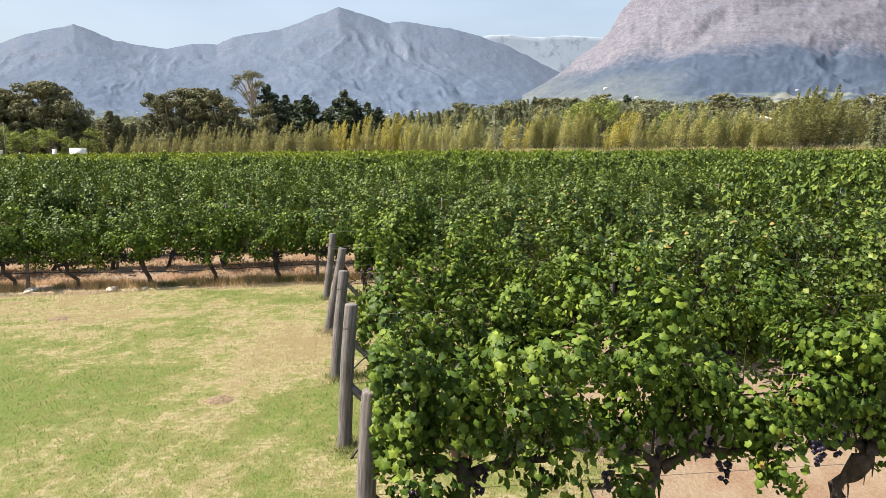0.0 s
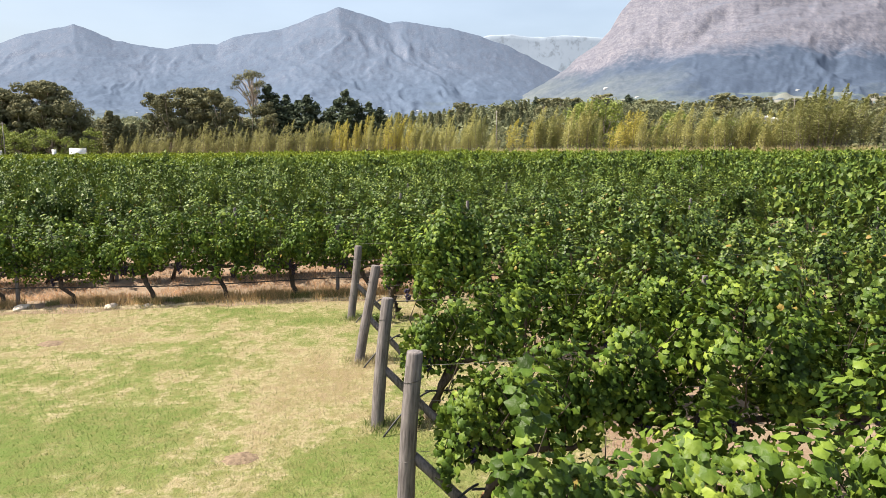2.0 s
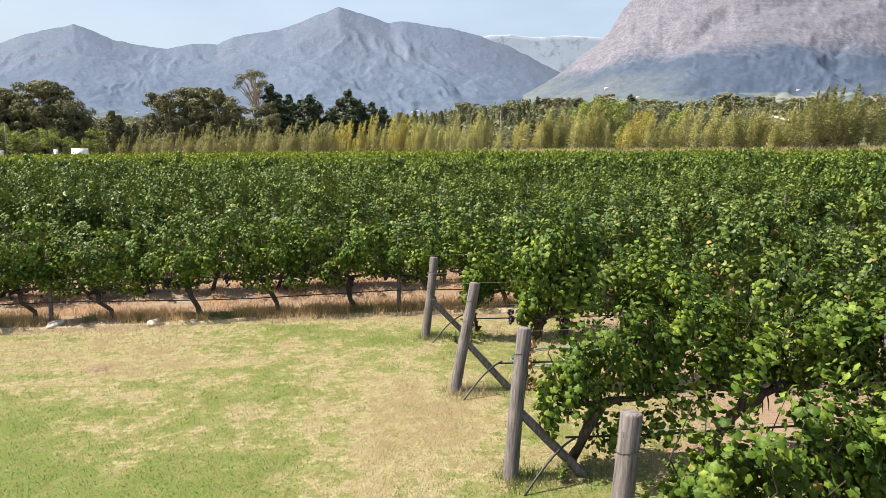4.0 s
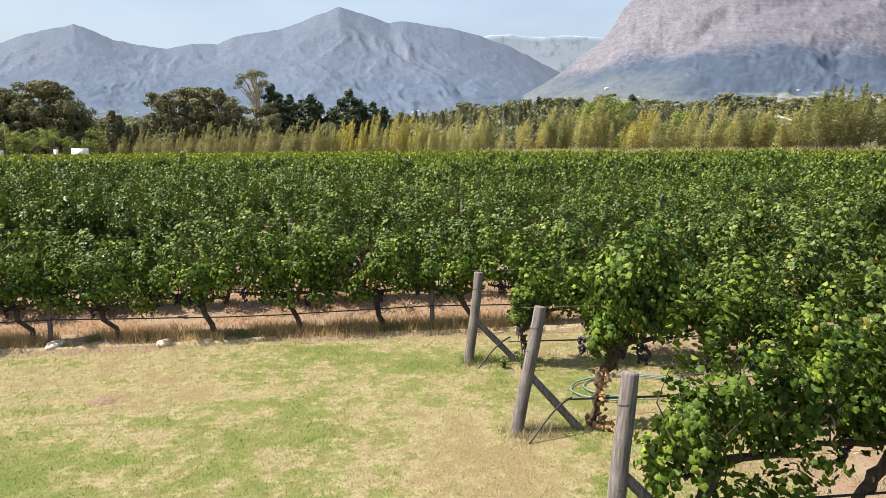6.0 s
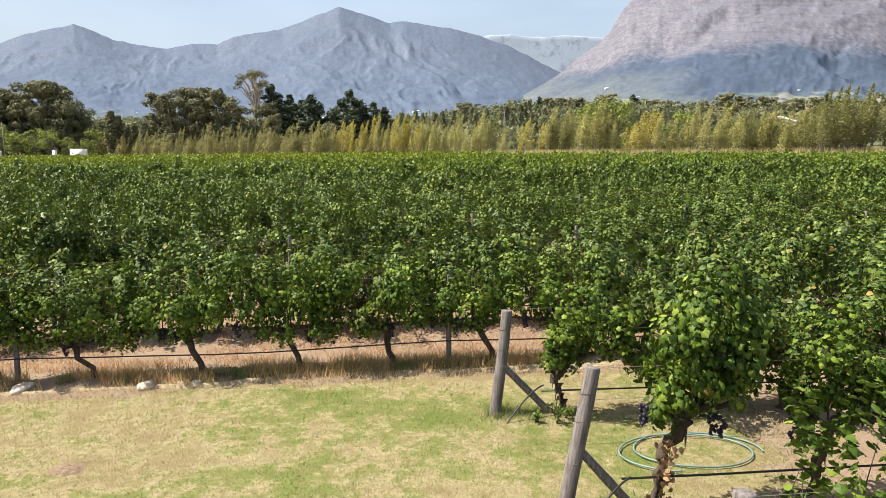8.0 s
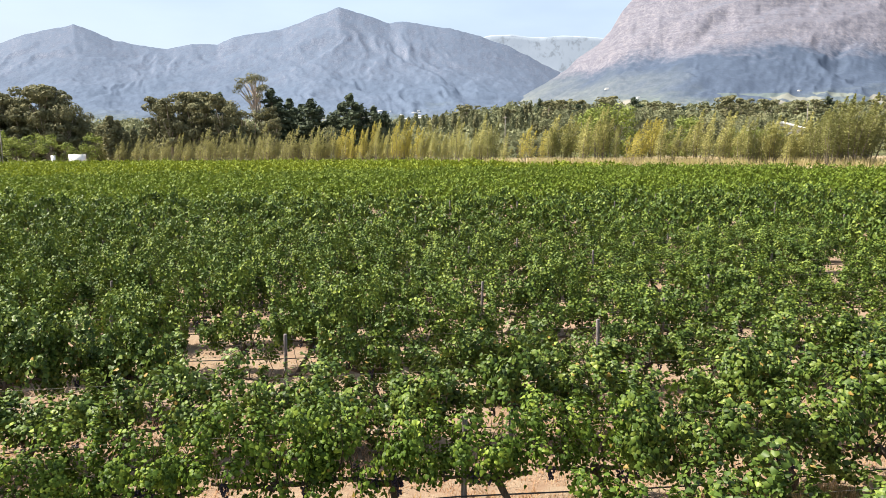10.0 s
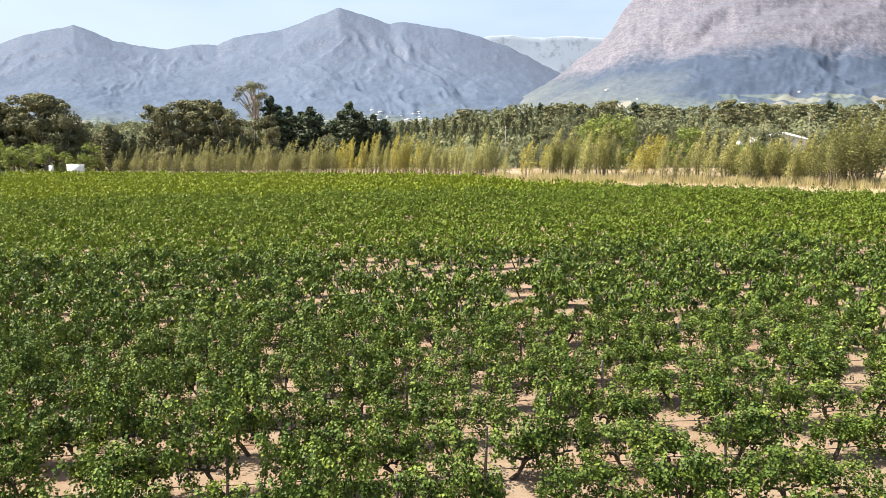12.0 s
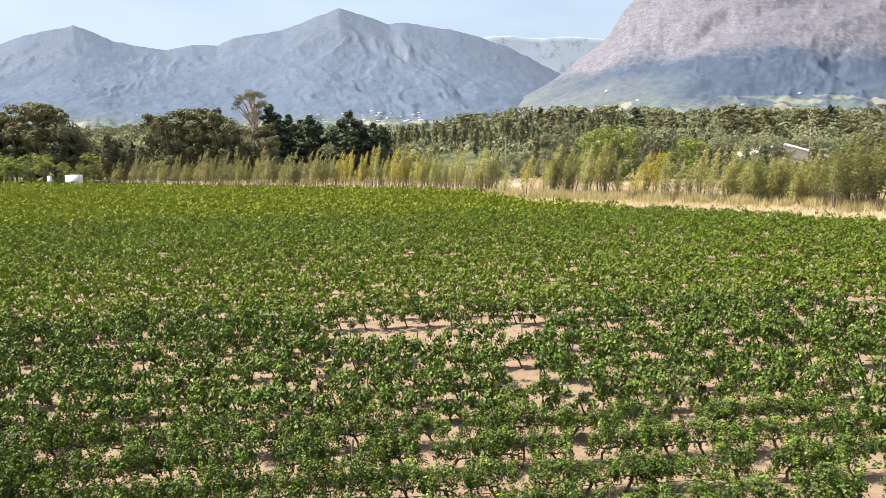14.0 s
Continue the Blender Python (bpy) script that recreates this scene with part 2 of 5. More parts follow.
def rock_material(name, rock, pale, veg_shade, low, high, grain=(1, 0.35, 0.8), size=1.0, steep=(0.55, 0.85), strata=0.0, speck=0.3, relief=0.3, cloud_edge=None):
    """Bare rock on the steep and high parts, scrub in the hollows, woods and plots on the lower slopes; haze is painted
    into all colours.
    """
    m = Mat(name, 0.95, 0.05)
    p = m.coords(world_space=False)
    sep = m.n("ShaderNodeSeparateXYZ")
    m.link(p, sep.inputs[0])
    nrm = m.n("ShaderNodeSeparateXYZ")
    m.link(m.n("ShaderNodeNewGeometry").outputs["Normal"], nrm.inputs[0])
    g = m.coords(grain, world_space=False)
    big = m.noise(0.0028, p, 7, 0.65)
    streak = m.noise(0.02 * size, g, 10, 0.7)
    fine = m.noise(0.09 * size, g, 8, 0.75)
    c = m.ramp(m.math("ADD", m.math("MULTIPLY", streak, 1 - speck), m.math("MULTIPLY", fine, speck)), [(0.38, tuple(x * 0.68 for x in rock)), (0.48, rock), (0.58, pale)])
    if strata:
        bed = m.noise(0.03, m.coords((0.22, 0.22, 3.4), world_space=False), 8, 0.7)
        c = m.mix(m.ramp(bed, [(0.4, (strata, strata, strata)), (0.5, (0, 0, 0))]), c, tuple(x * 0.5 for x in rock))
    # scrub settles where the slope is gentle and in rough patches
    ease = m.n("ShaderNodeMapRange")
    ease.inputs["From Min"].default_value, ease.inputs["From Max"].default_value = steep
    m.link(m.math("ADD", nrm.outputs[2], m.math("MULTIPLY", m.math("SUBTRACT", streak, 0.5), 1.3)), ease.inputs[0])
    mixed = m.math("ADD", m.math("MULTIPLY", streak, 0.6), m.math("MULTIPLY", fine, 0.4))
    shrub = m.ramp(mixed, [(0.36, tuple(x * 0.8 for x in veg_shade)), (0.5, veg_shade), (0.64, tuple(x * 1.18 for x in veg_shade))])
    if cloud_edge:
        # paler scrub on the nearer spur, painted cloud shadow over the woods farther along
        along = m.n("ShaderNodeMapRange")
        along.inputs["From Min"].default_value, along.inputs["From Max"].default_value = cloud_edge
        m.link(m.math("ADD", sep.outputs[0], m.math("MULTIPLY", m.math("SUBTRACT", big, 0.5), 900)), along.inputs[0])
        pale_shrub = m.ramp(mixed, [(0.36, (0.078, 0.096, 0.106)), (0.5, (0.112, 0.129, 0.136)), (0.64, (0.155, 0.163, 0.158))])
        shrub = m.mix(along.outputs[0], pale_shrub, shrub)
    c = m.mix(m.math("MULTIPLY", ease.outputs[0], 0.85), c, shrub)
    up = m.n("ShaderNodeMapRange")
    up.inputs["From Min"].default_value, up.inputs["From Max"].default_value = low, high
    ragged = m.math("ADD", m.math("MULTIPLY", m.math("SUBTRACT", big, 0.5), 4.0), m.math("MULTIPLY", m.math("SUBTRACT", streak, 0.5), 1.6))
    m.link(m.math("ADD", sep.outputs[2], m.math("MULTIPLY", ragged, high - low)), up.inputs[0])
    # lower slopes take the scrub tone; on the cliff it holds the cloud shadow
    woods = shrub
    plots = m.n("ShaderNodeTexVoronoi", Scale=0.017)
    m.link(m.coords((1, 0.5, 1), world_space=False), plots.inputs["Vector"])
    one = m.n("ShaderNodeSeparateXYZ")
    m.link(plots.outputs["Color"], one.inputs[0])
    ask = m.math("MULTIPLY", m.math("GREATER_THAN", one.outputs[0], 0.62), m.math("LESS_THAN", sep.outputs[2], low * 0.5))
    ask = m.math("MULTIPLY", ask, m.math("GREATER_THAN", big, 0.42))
    # plot colours greyed towards blue to stand for haze
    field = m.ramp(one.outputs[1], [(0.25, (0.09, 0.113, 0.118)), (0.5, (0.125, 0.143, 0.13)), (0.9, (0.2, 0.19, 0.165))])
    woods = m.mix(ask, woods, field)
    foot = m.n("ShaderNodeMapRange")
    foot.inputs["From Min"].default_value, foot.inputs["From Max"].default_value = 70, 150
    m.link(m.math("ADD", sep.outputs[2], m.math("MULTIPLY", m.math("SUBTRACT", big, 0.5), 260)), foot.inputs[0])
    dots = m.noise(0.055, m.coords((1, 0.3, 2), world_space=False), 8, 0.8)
    # hedge greens with the valley haze mixed in
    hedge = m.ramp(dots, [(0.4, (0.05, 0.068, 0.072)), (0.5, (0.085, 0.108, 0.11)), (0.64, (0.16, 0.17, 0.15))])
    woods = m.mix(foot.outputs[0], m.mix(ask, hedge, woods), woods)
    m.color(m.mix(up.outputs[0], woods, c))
    m.bump(m.math("ADD", streak, m.math("MULTIPLY", fine, 0.5)), relief, 16.0 / size ** 0.5)
    return m.m


# distance haze painted in: bluish rock and scrub, palest on the far ridge
ROCK_LEFT = rock_material("haze_blue_mountain", (0.106, 0.128, 0.178), (0.186, 0.202, 0.246), (0.077, 0.103, 0.15), 180, 380, (1.2, 0.5, 0.5), 1.5, (0.66, 0.95), 0.15, 0.65, 0.22)
# third colour and its 275-345 m edge paint a cloud's shadow on the foot
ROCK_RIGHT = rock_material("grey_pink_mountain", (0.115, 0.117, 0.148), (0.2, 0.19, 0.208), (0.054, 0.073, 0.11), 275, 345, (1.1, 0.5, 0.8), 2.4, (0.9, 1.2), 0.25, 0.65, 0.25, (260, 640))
ROCK_FAR = rock_material("haze_pale_mountain", (0.235, 0.278, 0.335), (0.242, 0.285, 0.342), (0.23, 0.273, 0.33), 60, 300, speck=0.1, relief=0.03)

# ---------------- mesh helpers ----------------


def mesh_of(name, verts, faces, mat, smooth=False):
    """A mesh from arrays; faces is one array, or a list of arrays, of equal-sided faces."""
    me = bpy.data.meshes.new(name)
    verts = np.asarray(verts, np.float32)
    groups = faces if isinstance(faces, list) else [faces]
    groups = [np.asarray(f, np.int32) for f in groups if len(f)]
    sizes = np.concatenate([np.full(len(f), f.shape[1], np.int32) for f in groups])
    loops = np.concatenate([f.ravel() for f in groups])
    me.vertices.add(len(verts))
    me.vertices.foreach_set("co", verts.ravel())
    me.loops.add(len(loops))
    me.loops.foreach_set("vertex_index", loops)
    me.polygons.add(len(sizes))
    me.polygons.foreach_set("loop_start", np.concatenate([[0], np.cumsum(sizes)[:-1]]).astype(np.int32))
    me.polygons.foreach_set("loop_total", sizes)
    if smooth:
        me.polygons.foreach_set("use_smooth", np.ones(len(sizes), bool))
    me.update(calc_edges=True)
    me.materials.append(mat)
    return me


def part(name, me, parent, label=""):
    ob = new(name, me)
    ob.parent = parent
    if label:
        ob["label"] = label
    return ob


def empty(name, m=None):
    ob = new(name)
    ob.empty_display_size = 0.2
    if m is not None:
        ob.matrix_world = m
    return ob


class Build:
    """Collects pieces of geometry for one mesh."""

    def __init__(self):
        self.v, self.q, self.t, self.k = [], [], [], 0

    def add(self, v, quads=None, tris=None):
        v = np.asarray(v, np.float32)
        if quads is not None and len(quads):
            self.q.append(np.asarray(quads, np.int32) + self.k)
        if tris is not None and len(tris):
            self.t.append(np.asarray(tris, np.int32) + self.k)
        self.v.append(v)
        self.k += len(v)
        return self

    def tube(self, pts, radii, n=7, caps=True, wob=0.0):
        """A tapered tube along a line of points."""
        pts = np.asarray(pts, float)
        m = len(pts)
        radii = np.broadcast_to(np.asarray(radii, float), (m,))
        tan = np.gradient(pts, axis=0)
        tan /= np.linalg.norm(tan, axis=1)[:, None] + 1e-9
        ref = np.where(np.abs(tan[:, 2:3]) > 0.9, np.array([[1.0, 0, 0]]), np.array([[0, 0, 1.0]]))
        a = np.cross(tan, ref)
        a /= np.linalg.norm(a, axis=1)[:, None] + 1e-9
        b = np.cross(tan, a)
        ang = np.linspace(0, 2 * np.pi, n, endpoint=False)
        r = radii[:, None] * (1 + wob * rng.normal(size=(m, n)))
        ring = pts[:, None] + r[..., None] * (a[:, None] * np.cos(ang)[None, :, None] + b[:, None] * np.sin(ang)[None, :, None])
        i = np.arange(m - 1)[:, None] * n
        j = np.arange(n)[None]
        q = np.stack([i + j, i + (j + 1) % n, i + n + (j + 1) % n, i + n + j], -1).reshape(-1, 4)
        tr = None
        v = ring.reshape(-1, 3)
        if caps:
            v = np.concatenate([v, pts[:1], pts[-1:]])
            jj = np.arange(n)
            lo = np.stack([np.full(n, m * n), (jj + 1) % n, jj], -1)
            hi = np.stack([np.full(n, m * n + 1), (m - 1) * n + jj, (m - 1) * n + (jj + 1) % n], -1)
            tr = np.concatenate([lo, hi])
        return self.add(v, q, tr)

    def box(self, lo, hi, bev=0.0):
        x0, y0, z0 = lo
        x1, y1, z1 = hi
        v = [(x, y, z) for z in (z0, z1) for y in (y0, y1) for x in (x0, x1)]
        return self.add(v, [(0, 2, 3, 1), (4, 5, 7, 6), (0, 1, 5, 4), (2, 6, 7, 3), (0, 4, 6, 2), (1, 3, 7, 5)])

    def scatter(self, tv, tf, place, normal, spin, size):
        """Copies of a small flat template (tv, tf) at points, facing normals."""
        n = len(place)
        nz = normal / (np.linalg.norm(normal, axis=1)[:, None] + 1e-9)
        ref = np.where(np.abs(nz[:, 2:3]) > 0.95, np.array([[1.0, 0, 0]]), np.array([[0, 0, 1.0]]))
        a = np.cross(ref, nz)
        a /= np.linalg.norm(a, axis=1)[:, None] + 1e-9
        b = np.cross(nz, a)
        c, s = np.cos(spin)[:, None], np.sin(spin)[:, None]
        x, y = a * c + b * s, b * c - a * s
        tv = np.asarray(tv, float)
        v = place[:, None] + size[:, None, None] * (tv[None, :, :1] * x[:, None] + tv[None, :, 1:2] * y[:, None] + tv[None, :, 2:] * nz[:, None])
        f = (np.asarray(tf)[None] + np.arange(n)[:, None, None] * len(tv)).reshape(-1, len(tf[0]))
        if f.shape[1] == 3:
            return self.add(v.reshape(-1, 3), None, f)
        return self.add(v.reshape(-1, 3), f)

    def mesh(self, name, mat, smooth=False):
        groups = []
        if self.q:
            groups.append(np.concatenate(self.q))
        if self.t:
            groups.append(np.concatenate(self.t))
        return mesh_of(name, np.concatenate(self.v), groups, mat, smooth)


def fbm(x, y, seed=0, octaves=5, gain=0.5):
    """Smooth value noise on arrays, about 0 to 1."""
    total, amp, norm = 0.0, 1.0, 0.0
    for o in range(octaves):
        xi, yi = np.floor(x).astype(np.int64), np.floor(y).astype(np.int64)
        fx, fy = x - xi, y - yi
        fx, fy = fx * fx * (3 - 2 * fx), fy * fy * (3 - 2 * fy)

        def corner(i, j):
            h = (i * 374761393 + j * 668265263 + (seed + o) * 1442695041) & 0x7FFFFFFF
            h = ((h ^ (h >> 13)) * 1274126177) & 0x7FFFFFFF
            return ((h ^ (h >> 16)) & 0xFFFF) / 65535.0

        top = corner(xi, yi) * (1 - fx) + corner(xi + 1, yi) * fx
        bot = corner(xi, yi + 1) * (1 - fx) + corner(xi + 1, yi + 1) * fx
        total = total + amp * (top * (1 - fy) + bot * fy)
        norm += amp
        amp *= gain
        x, y = (x * 0.8 - y * 0.6) * 2.03 + 17.1, (x * 0.6 + y * 0.8) * 2.03 + 5.3
    return total / norm


# lobed vine leaf, simpler leaf, leaf clump
ang = np.radians([-90, -48, -14, 16, 47, 90, 133, 164, 194, 228])
rad = np.array([0.2, 0.5, 0.42, 0.53, 0.43, 0.58, 0.43, 0.53, 0.42, 0.5])
LEAF_V = np.concatenate([[(0, 0, 0.0)], np.stack([rad * np.cos(ang), rad * np.sin(ang) + 0.05, -0.5 * rad ** 2 - 0.32 * np.abs(rad * np.cos(ang)) + 0.09 * np.sin(ang * 5)], -1)])
LEAF_F = [(0, i, i % 10 + 1) for i in range(1, 11)]
a6 = np.radians([-90, -30, 15, 90, 165, 210])
r6 = np.array([0.25, 0.5, 0.45, 0.58, 0.45, 0.5])
LEAF6_V = np.concatenate([[(0, 0, 0.05)], np.stack([r6 * np.cos(a6), r6 * np.sin(a6), -0.18 * np.abs(np.cos(a6))], -1)])
LEAF6_F = [(0, i, i % 6 + 1) for i in range(1, 7)]
CLUMP_V = np.array([(-0.5, 0, -0.16), (0, -0.42, 0.1), (0.5, 0.05, -0.16), (0.05, 0.5, 0.08)])
CLUMP_F = [(0, 1, 2), (0, 2, 3)]
# upright tuft of leaves on a shoot
TUFT_V = CLUMP_V * (0.68, 1.45, 1.0)

# ---------------- lie of the land ----------------
ROW_TURN = radians(5.8)
RD, RN = np.array([math.cos(ROW_TURN), math.sin(ROW_TURN)]), np.array([-math.sin(ROW_TURN), math.cos(ROW_TURN)])
ROW_GAP, ROW_FIRST, VINE_GAP = 2.33, -0.09, 1.48


def land(x, y):
    """Height of the ground: a nearly level field, tilted a little, then the valley side that climbs behind it."""
    x, y = np.asarray(x, float), np.asarray(y, float)
    side = np.clip((x / np.maximum(y, 1.0) + 0.1) * 4, 0, 1)
    climb = (0.06 + 0.035 * side * side * (3 - 2 * side)) * np.clip(y - 320, 0, 500)
    return climb + 0.0138 * np.clip(x, -190, 90) + 0.0036 * np.clip(y, -30, 260)


def row_xy(u, v):
    return RD[0] * u + RN[0] * v, RD[1] * u + RN[1] * v


def grid_mesh(name, xs, ys, height, mat):
    gx, gy = np.meshgrid(xs, ys)
    gz = height(gx, gy)
    nx, ny = len(xs), len(ys)
    i, j = np.meshgrid(np.arange(nx - 1), np.arange(ny - 1))
    k = (j * nx + i).ravel()
    f = np.stack([k, k + 1, k + 1 + nx, k + nx], -1)
    return mesh_of(name, np.stack([gx, gy, gz], -1).reshape(-1, 3), f, mat, True)


def ground_height(x, y):
    u, v = x * RD[0] + y * RD[1], x * RN[0] + y * RN[1]
    near = (np.abs(x) < 70) & (y < 90) & (y > -10)
    ridge = 0.05 * np.cos((v - ROW_FIRST) / ROW_GAP * 2 * np.pi) * ((v > 10.5) | ((u > 5.5) & (v > 3.0)))
    return land(x, y) + np.where(near, ridge + 0.09 * (fbm(x * 1.3, y * 1.3, 3, 4) - 0.5), 0) - 0.06 * (near & (v < 1.5) & (x < 17))


xs = np.concatenate([-np.geomspace(4600, 62, 26), np.arange(-60, 60.1, 0.7), np.geomspace(62, 4600, 26)])
ys = np.concatenate([-np.geomspace(900, 9, 14), np.arange(-8, 88, 0.42), np.geomspace(90, 4600, 72)])
ground = new("ground", grid_mesh("ground", xs, ys, ground_height, SOIL))
tagged(ground, "dry pinkish-tan vineyard soil with straw between the rows", "ground", kind="structure")

# lawn: laid over the soil, with a ragged edge towards the rows
def lawn_edge(u, v):
    wob = 0.7 * (fbm(u * 1.1 + 40, v * 1.1, 11, 4) - 0.5)
    return (v < 11.36 + wob + 0.03 * np.clip(u, -9, 0)) & (u < 4.8 + 3.0 * wob + 2.0 * (fbm(u * 2.3, v * 2.3, 12, 3) - 0.5) + 30 * (v < 0.45 + 1.2 * wob))


def lawn_height(x, y):
    return land(x, y) + 0.045 + 0.07 * (fbm(x * 0.7, y * 0.7, 21, 3) - 0.5)


def make_lawn():
    xs, ys = np.arange(-26, 16.5, 0.18), np.arange(-14, 12.5, 0.18)
    gx, gy = np.meshgrid(xs, ys)
    u, v = gx * RD[0] + gy * RD[1], gx * RN[0] + gy * RN[1]
    keep = lawn_edge(u, v)
    near_edge = ~(np.roll(keep, 3, 0) & np.roll(keep, -3, 0) & np.roll(keep, 3, 1) & np.roll(keep, -3, 1))
    gz = lawn_height(gx, gy) - 0.06 * near_edge
    nx, ny = len(xs), len(ys)
    i, j = np.meshgrid(np.arange(nx - 1), np.arange(ny - 1))
    k = (j * nx + i).ravel()
    f = np.stack([k, k + 1, k + 1 + nx, k + nx], -1)
    f = f[keep.ravel()[f].all(1)]
    ob = new("lawn", mesh_of("lawn", np.stack([gx, gy, gz], -1).reshape(-1, 3), f, LAWN, True))
    tagged(ob, "mown lawn, green with straw-yellow dry patches", "lawn", kind="structure")


make_lawn()


def sandy_lip():
    """Thin worn strip of pale sand where the lawn breaks off towards the first long row."""
    u = np.arange(-15, 4.2, 0.12)
    edge = 11.28 + 0.03 * np.clip(u, -9, 0) + 0.3 * (fbm(u * 0.7, 0 * u, 33, 4) - 0.5)
    wide = 0.02 + 0.2 * np.clip(fbm(u * 0.8 + 7, 0 * u, 34, 4) - 0.32, 0, 1)
    v, f = [], []
    for k, (off, dz) in enumerate(((-1.6, -0.03), (-0.35, 0.05), (0.35, 0.045), (1.2, -0.1))):
        x, y = row_xy(u, edge + off * wide)
        v.append(np.stack([x, y, land(x, y) + dz + 0.03 * (fbm(u * 3, 0 * u + k, 35, 3) - 0.5)], -1))
        if k:
            i = np.arange(len(u) - 1) + (k - 1) * len(u)
            f.append(np.stack([i, i + 1, i + 1 + len(u), i + len(u)], -1))
    ob = new("trim", mesh_of("trim", np.concatenate(v), np.concatenate(f), SAND, True))
    tagged(ob, "thin pale sandy edge where the lawn breaks off", "sand edge", kind="structure")


SAND = plain("pale_sand", (0.3, 0.25, 0.165), 0.95, 0.1, 0, 0.25, 14)
sandy_lip()

# ---------------- mountains ----------------


def mountain(name, label, mat, s0, s1, foot, ridge, profile, seed, rough=0.10, cols=420, rows=110, gully=14.0, size=1.0, crags=0.012, smooth=True):
    """A range seen from the field: profile gives the ridge's rise per metre of distance by bearing."""
    ps, pe = np.array(profile).reshape(-1, 2).T
    s = np.linspace(s0, s1, cols)[None, :]
    t = np.linspace(0, 1.12, rows)[:, None]
    y = foot + (ridge - foot) * t + 0 * s
    x = s * y
    fine = np.linspace(ps[0] - 0.1, ps[-1] + 0.1, 600)
    soft = np.convolve(np.interp(fine, ps, pe), np.ones(61) / 61, 'same')
    low = np.clip((1 - t) * 4, 0, 1)
    bend = s + 0.09 * (fbm(s * 7 + 9, t * 3.5, seed + 8, 3) - 0.5) * low
    top = np.interp(s, ps, pe) * (1 - low) + np.interp(bend, fine[30:-30], soft[30:-30]) * low + 0.004 * (fbm(s * 60, t * 24 + 3, seed, 5, 0.6) - 0.5) * np.clip(t * 12 - 11, 0, 1)
    shape = np.where(t < 1, 0.62 * t ** 1.7 + 0.38 * t ** 0.85, 1 - (t - 1) * 2.5)
    # spurs and ravines that wander down the slope, at five sizes, and crags
    warp = fbm(s * 6, t * 2.5, seed + 5, 5) - 0.5
    slant = 5.0 * (fbm(s * 3.3 + 2, t * 0.6, seed + 6, 2) - 0.5)
    relief = 0.0
    for o in range(5):
        k = 1.95 ** o
        line = s * gully * k + (warp * 3.2 + slant * t) * k ** 0.7
        cut = np.abs(2 * fbm(line, t * 3.6 * k ** 0.9 + warp * 2 + o * 9.7, seed + 11 + o, 3) - 1)
        relief = relief + rough * 0.5 ** o * (0.4 - np.minimum(cut * 1.7, 1.0))
    crag = fbm(s * 190, t * 70, seed + 3, 5, 0.62) - 0.5
    relief = (relief + crags * crag) * np.clip(t * 3, 0, 1) * np.clip((1.0 - t) * 7, 0.0, 1)
    e = top * np.clip(shape + relief, -0.1, None)
    z = 3 + e * y * 1.0
    z = np.where(t < 0.02, -12, z)
    k = (np.arange(rows - 1)[:, None] * cols + np.arange(cols - 1)[None]).ravel()
    f = np.stack([k, k + 1, k + 1 + cols, k + cols], -1)
    ob = new(name, mesh_of(name, np.stack([x, y, z], -1).reshape(-1, 3), f, mat, smooth))
    ob.matrix_world = Matrix.Translation((0, 0, 3.2)) @ Matrix.Scale(size, 4) @ Matrix.Translation((0, 0, -3.2))
    return tagged(ob, label, "mountain", kind="structure")


mountain("backdrop_far_ridge", "far ridge up the valley, painted pale as in haze", ROCK_FAR, -0.1, 0.5, 4000, 4490,
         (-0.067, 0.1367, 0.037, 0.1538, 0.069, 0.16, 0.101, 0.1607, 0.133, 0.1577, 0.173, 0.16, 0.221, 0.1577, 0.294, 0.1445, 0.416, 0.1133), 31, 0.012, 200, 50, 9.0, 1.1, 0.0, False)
mountain("backdrop_mountain_range", "rocky mountain range in haze-tinted blue-grey, with scrubby lower slopes", ROCK_LEFT, -0.86, 0.34, 1300, 3700,
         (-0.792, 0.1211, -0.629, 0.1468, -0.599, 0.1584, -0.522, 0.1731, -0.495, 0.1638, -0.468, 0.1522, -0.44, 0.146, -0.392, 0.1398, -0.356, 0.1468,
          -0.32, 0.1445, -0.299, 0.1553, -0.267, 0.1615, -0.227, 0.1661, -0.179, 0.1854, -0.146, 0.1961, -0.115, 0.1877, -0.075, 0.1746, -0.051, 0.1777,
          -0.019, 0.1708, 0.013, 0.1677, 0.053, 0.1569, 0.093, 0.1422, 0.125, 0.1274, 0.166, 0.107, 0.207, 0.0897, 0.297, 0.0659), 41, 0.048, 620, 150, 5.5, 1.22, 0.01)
mountain("backdrop_cliff_mountain", "steep grey-pink rock mountain, wooded foot painted dark with cloud shadow", ROCK_RIGHT, 0.0, 1.05, 900, 2900,
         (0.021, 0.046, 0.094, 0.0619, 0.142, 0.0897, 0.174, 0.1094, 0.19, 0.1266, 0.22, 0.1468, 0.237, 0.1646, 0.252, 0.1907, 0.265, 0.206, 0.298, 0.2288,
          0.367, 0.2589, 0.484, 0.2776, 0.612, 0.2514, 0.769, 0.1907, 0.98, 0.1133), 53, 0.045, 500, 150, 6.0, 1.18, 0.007)

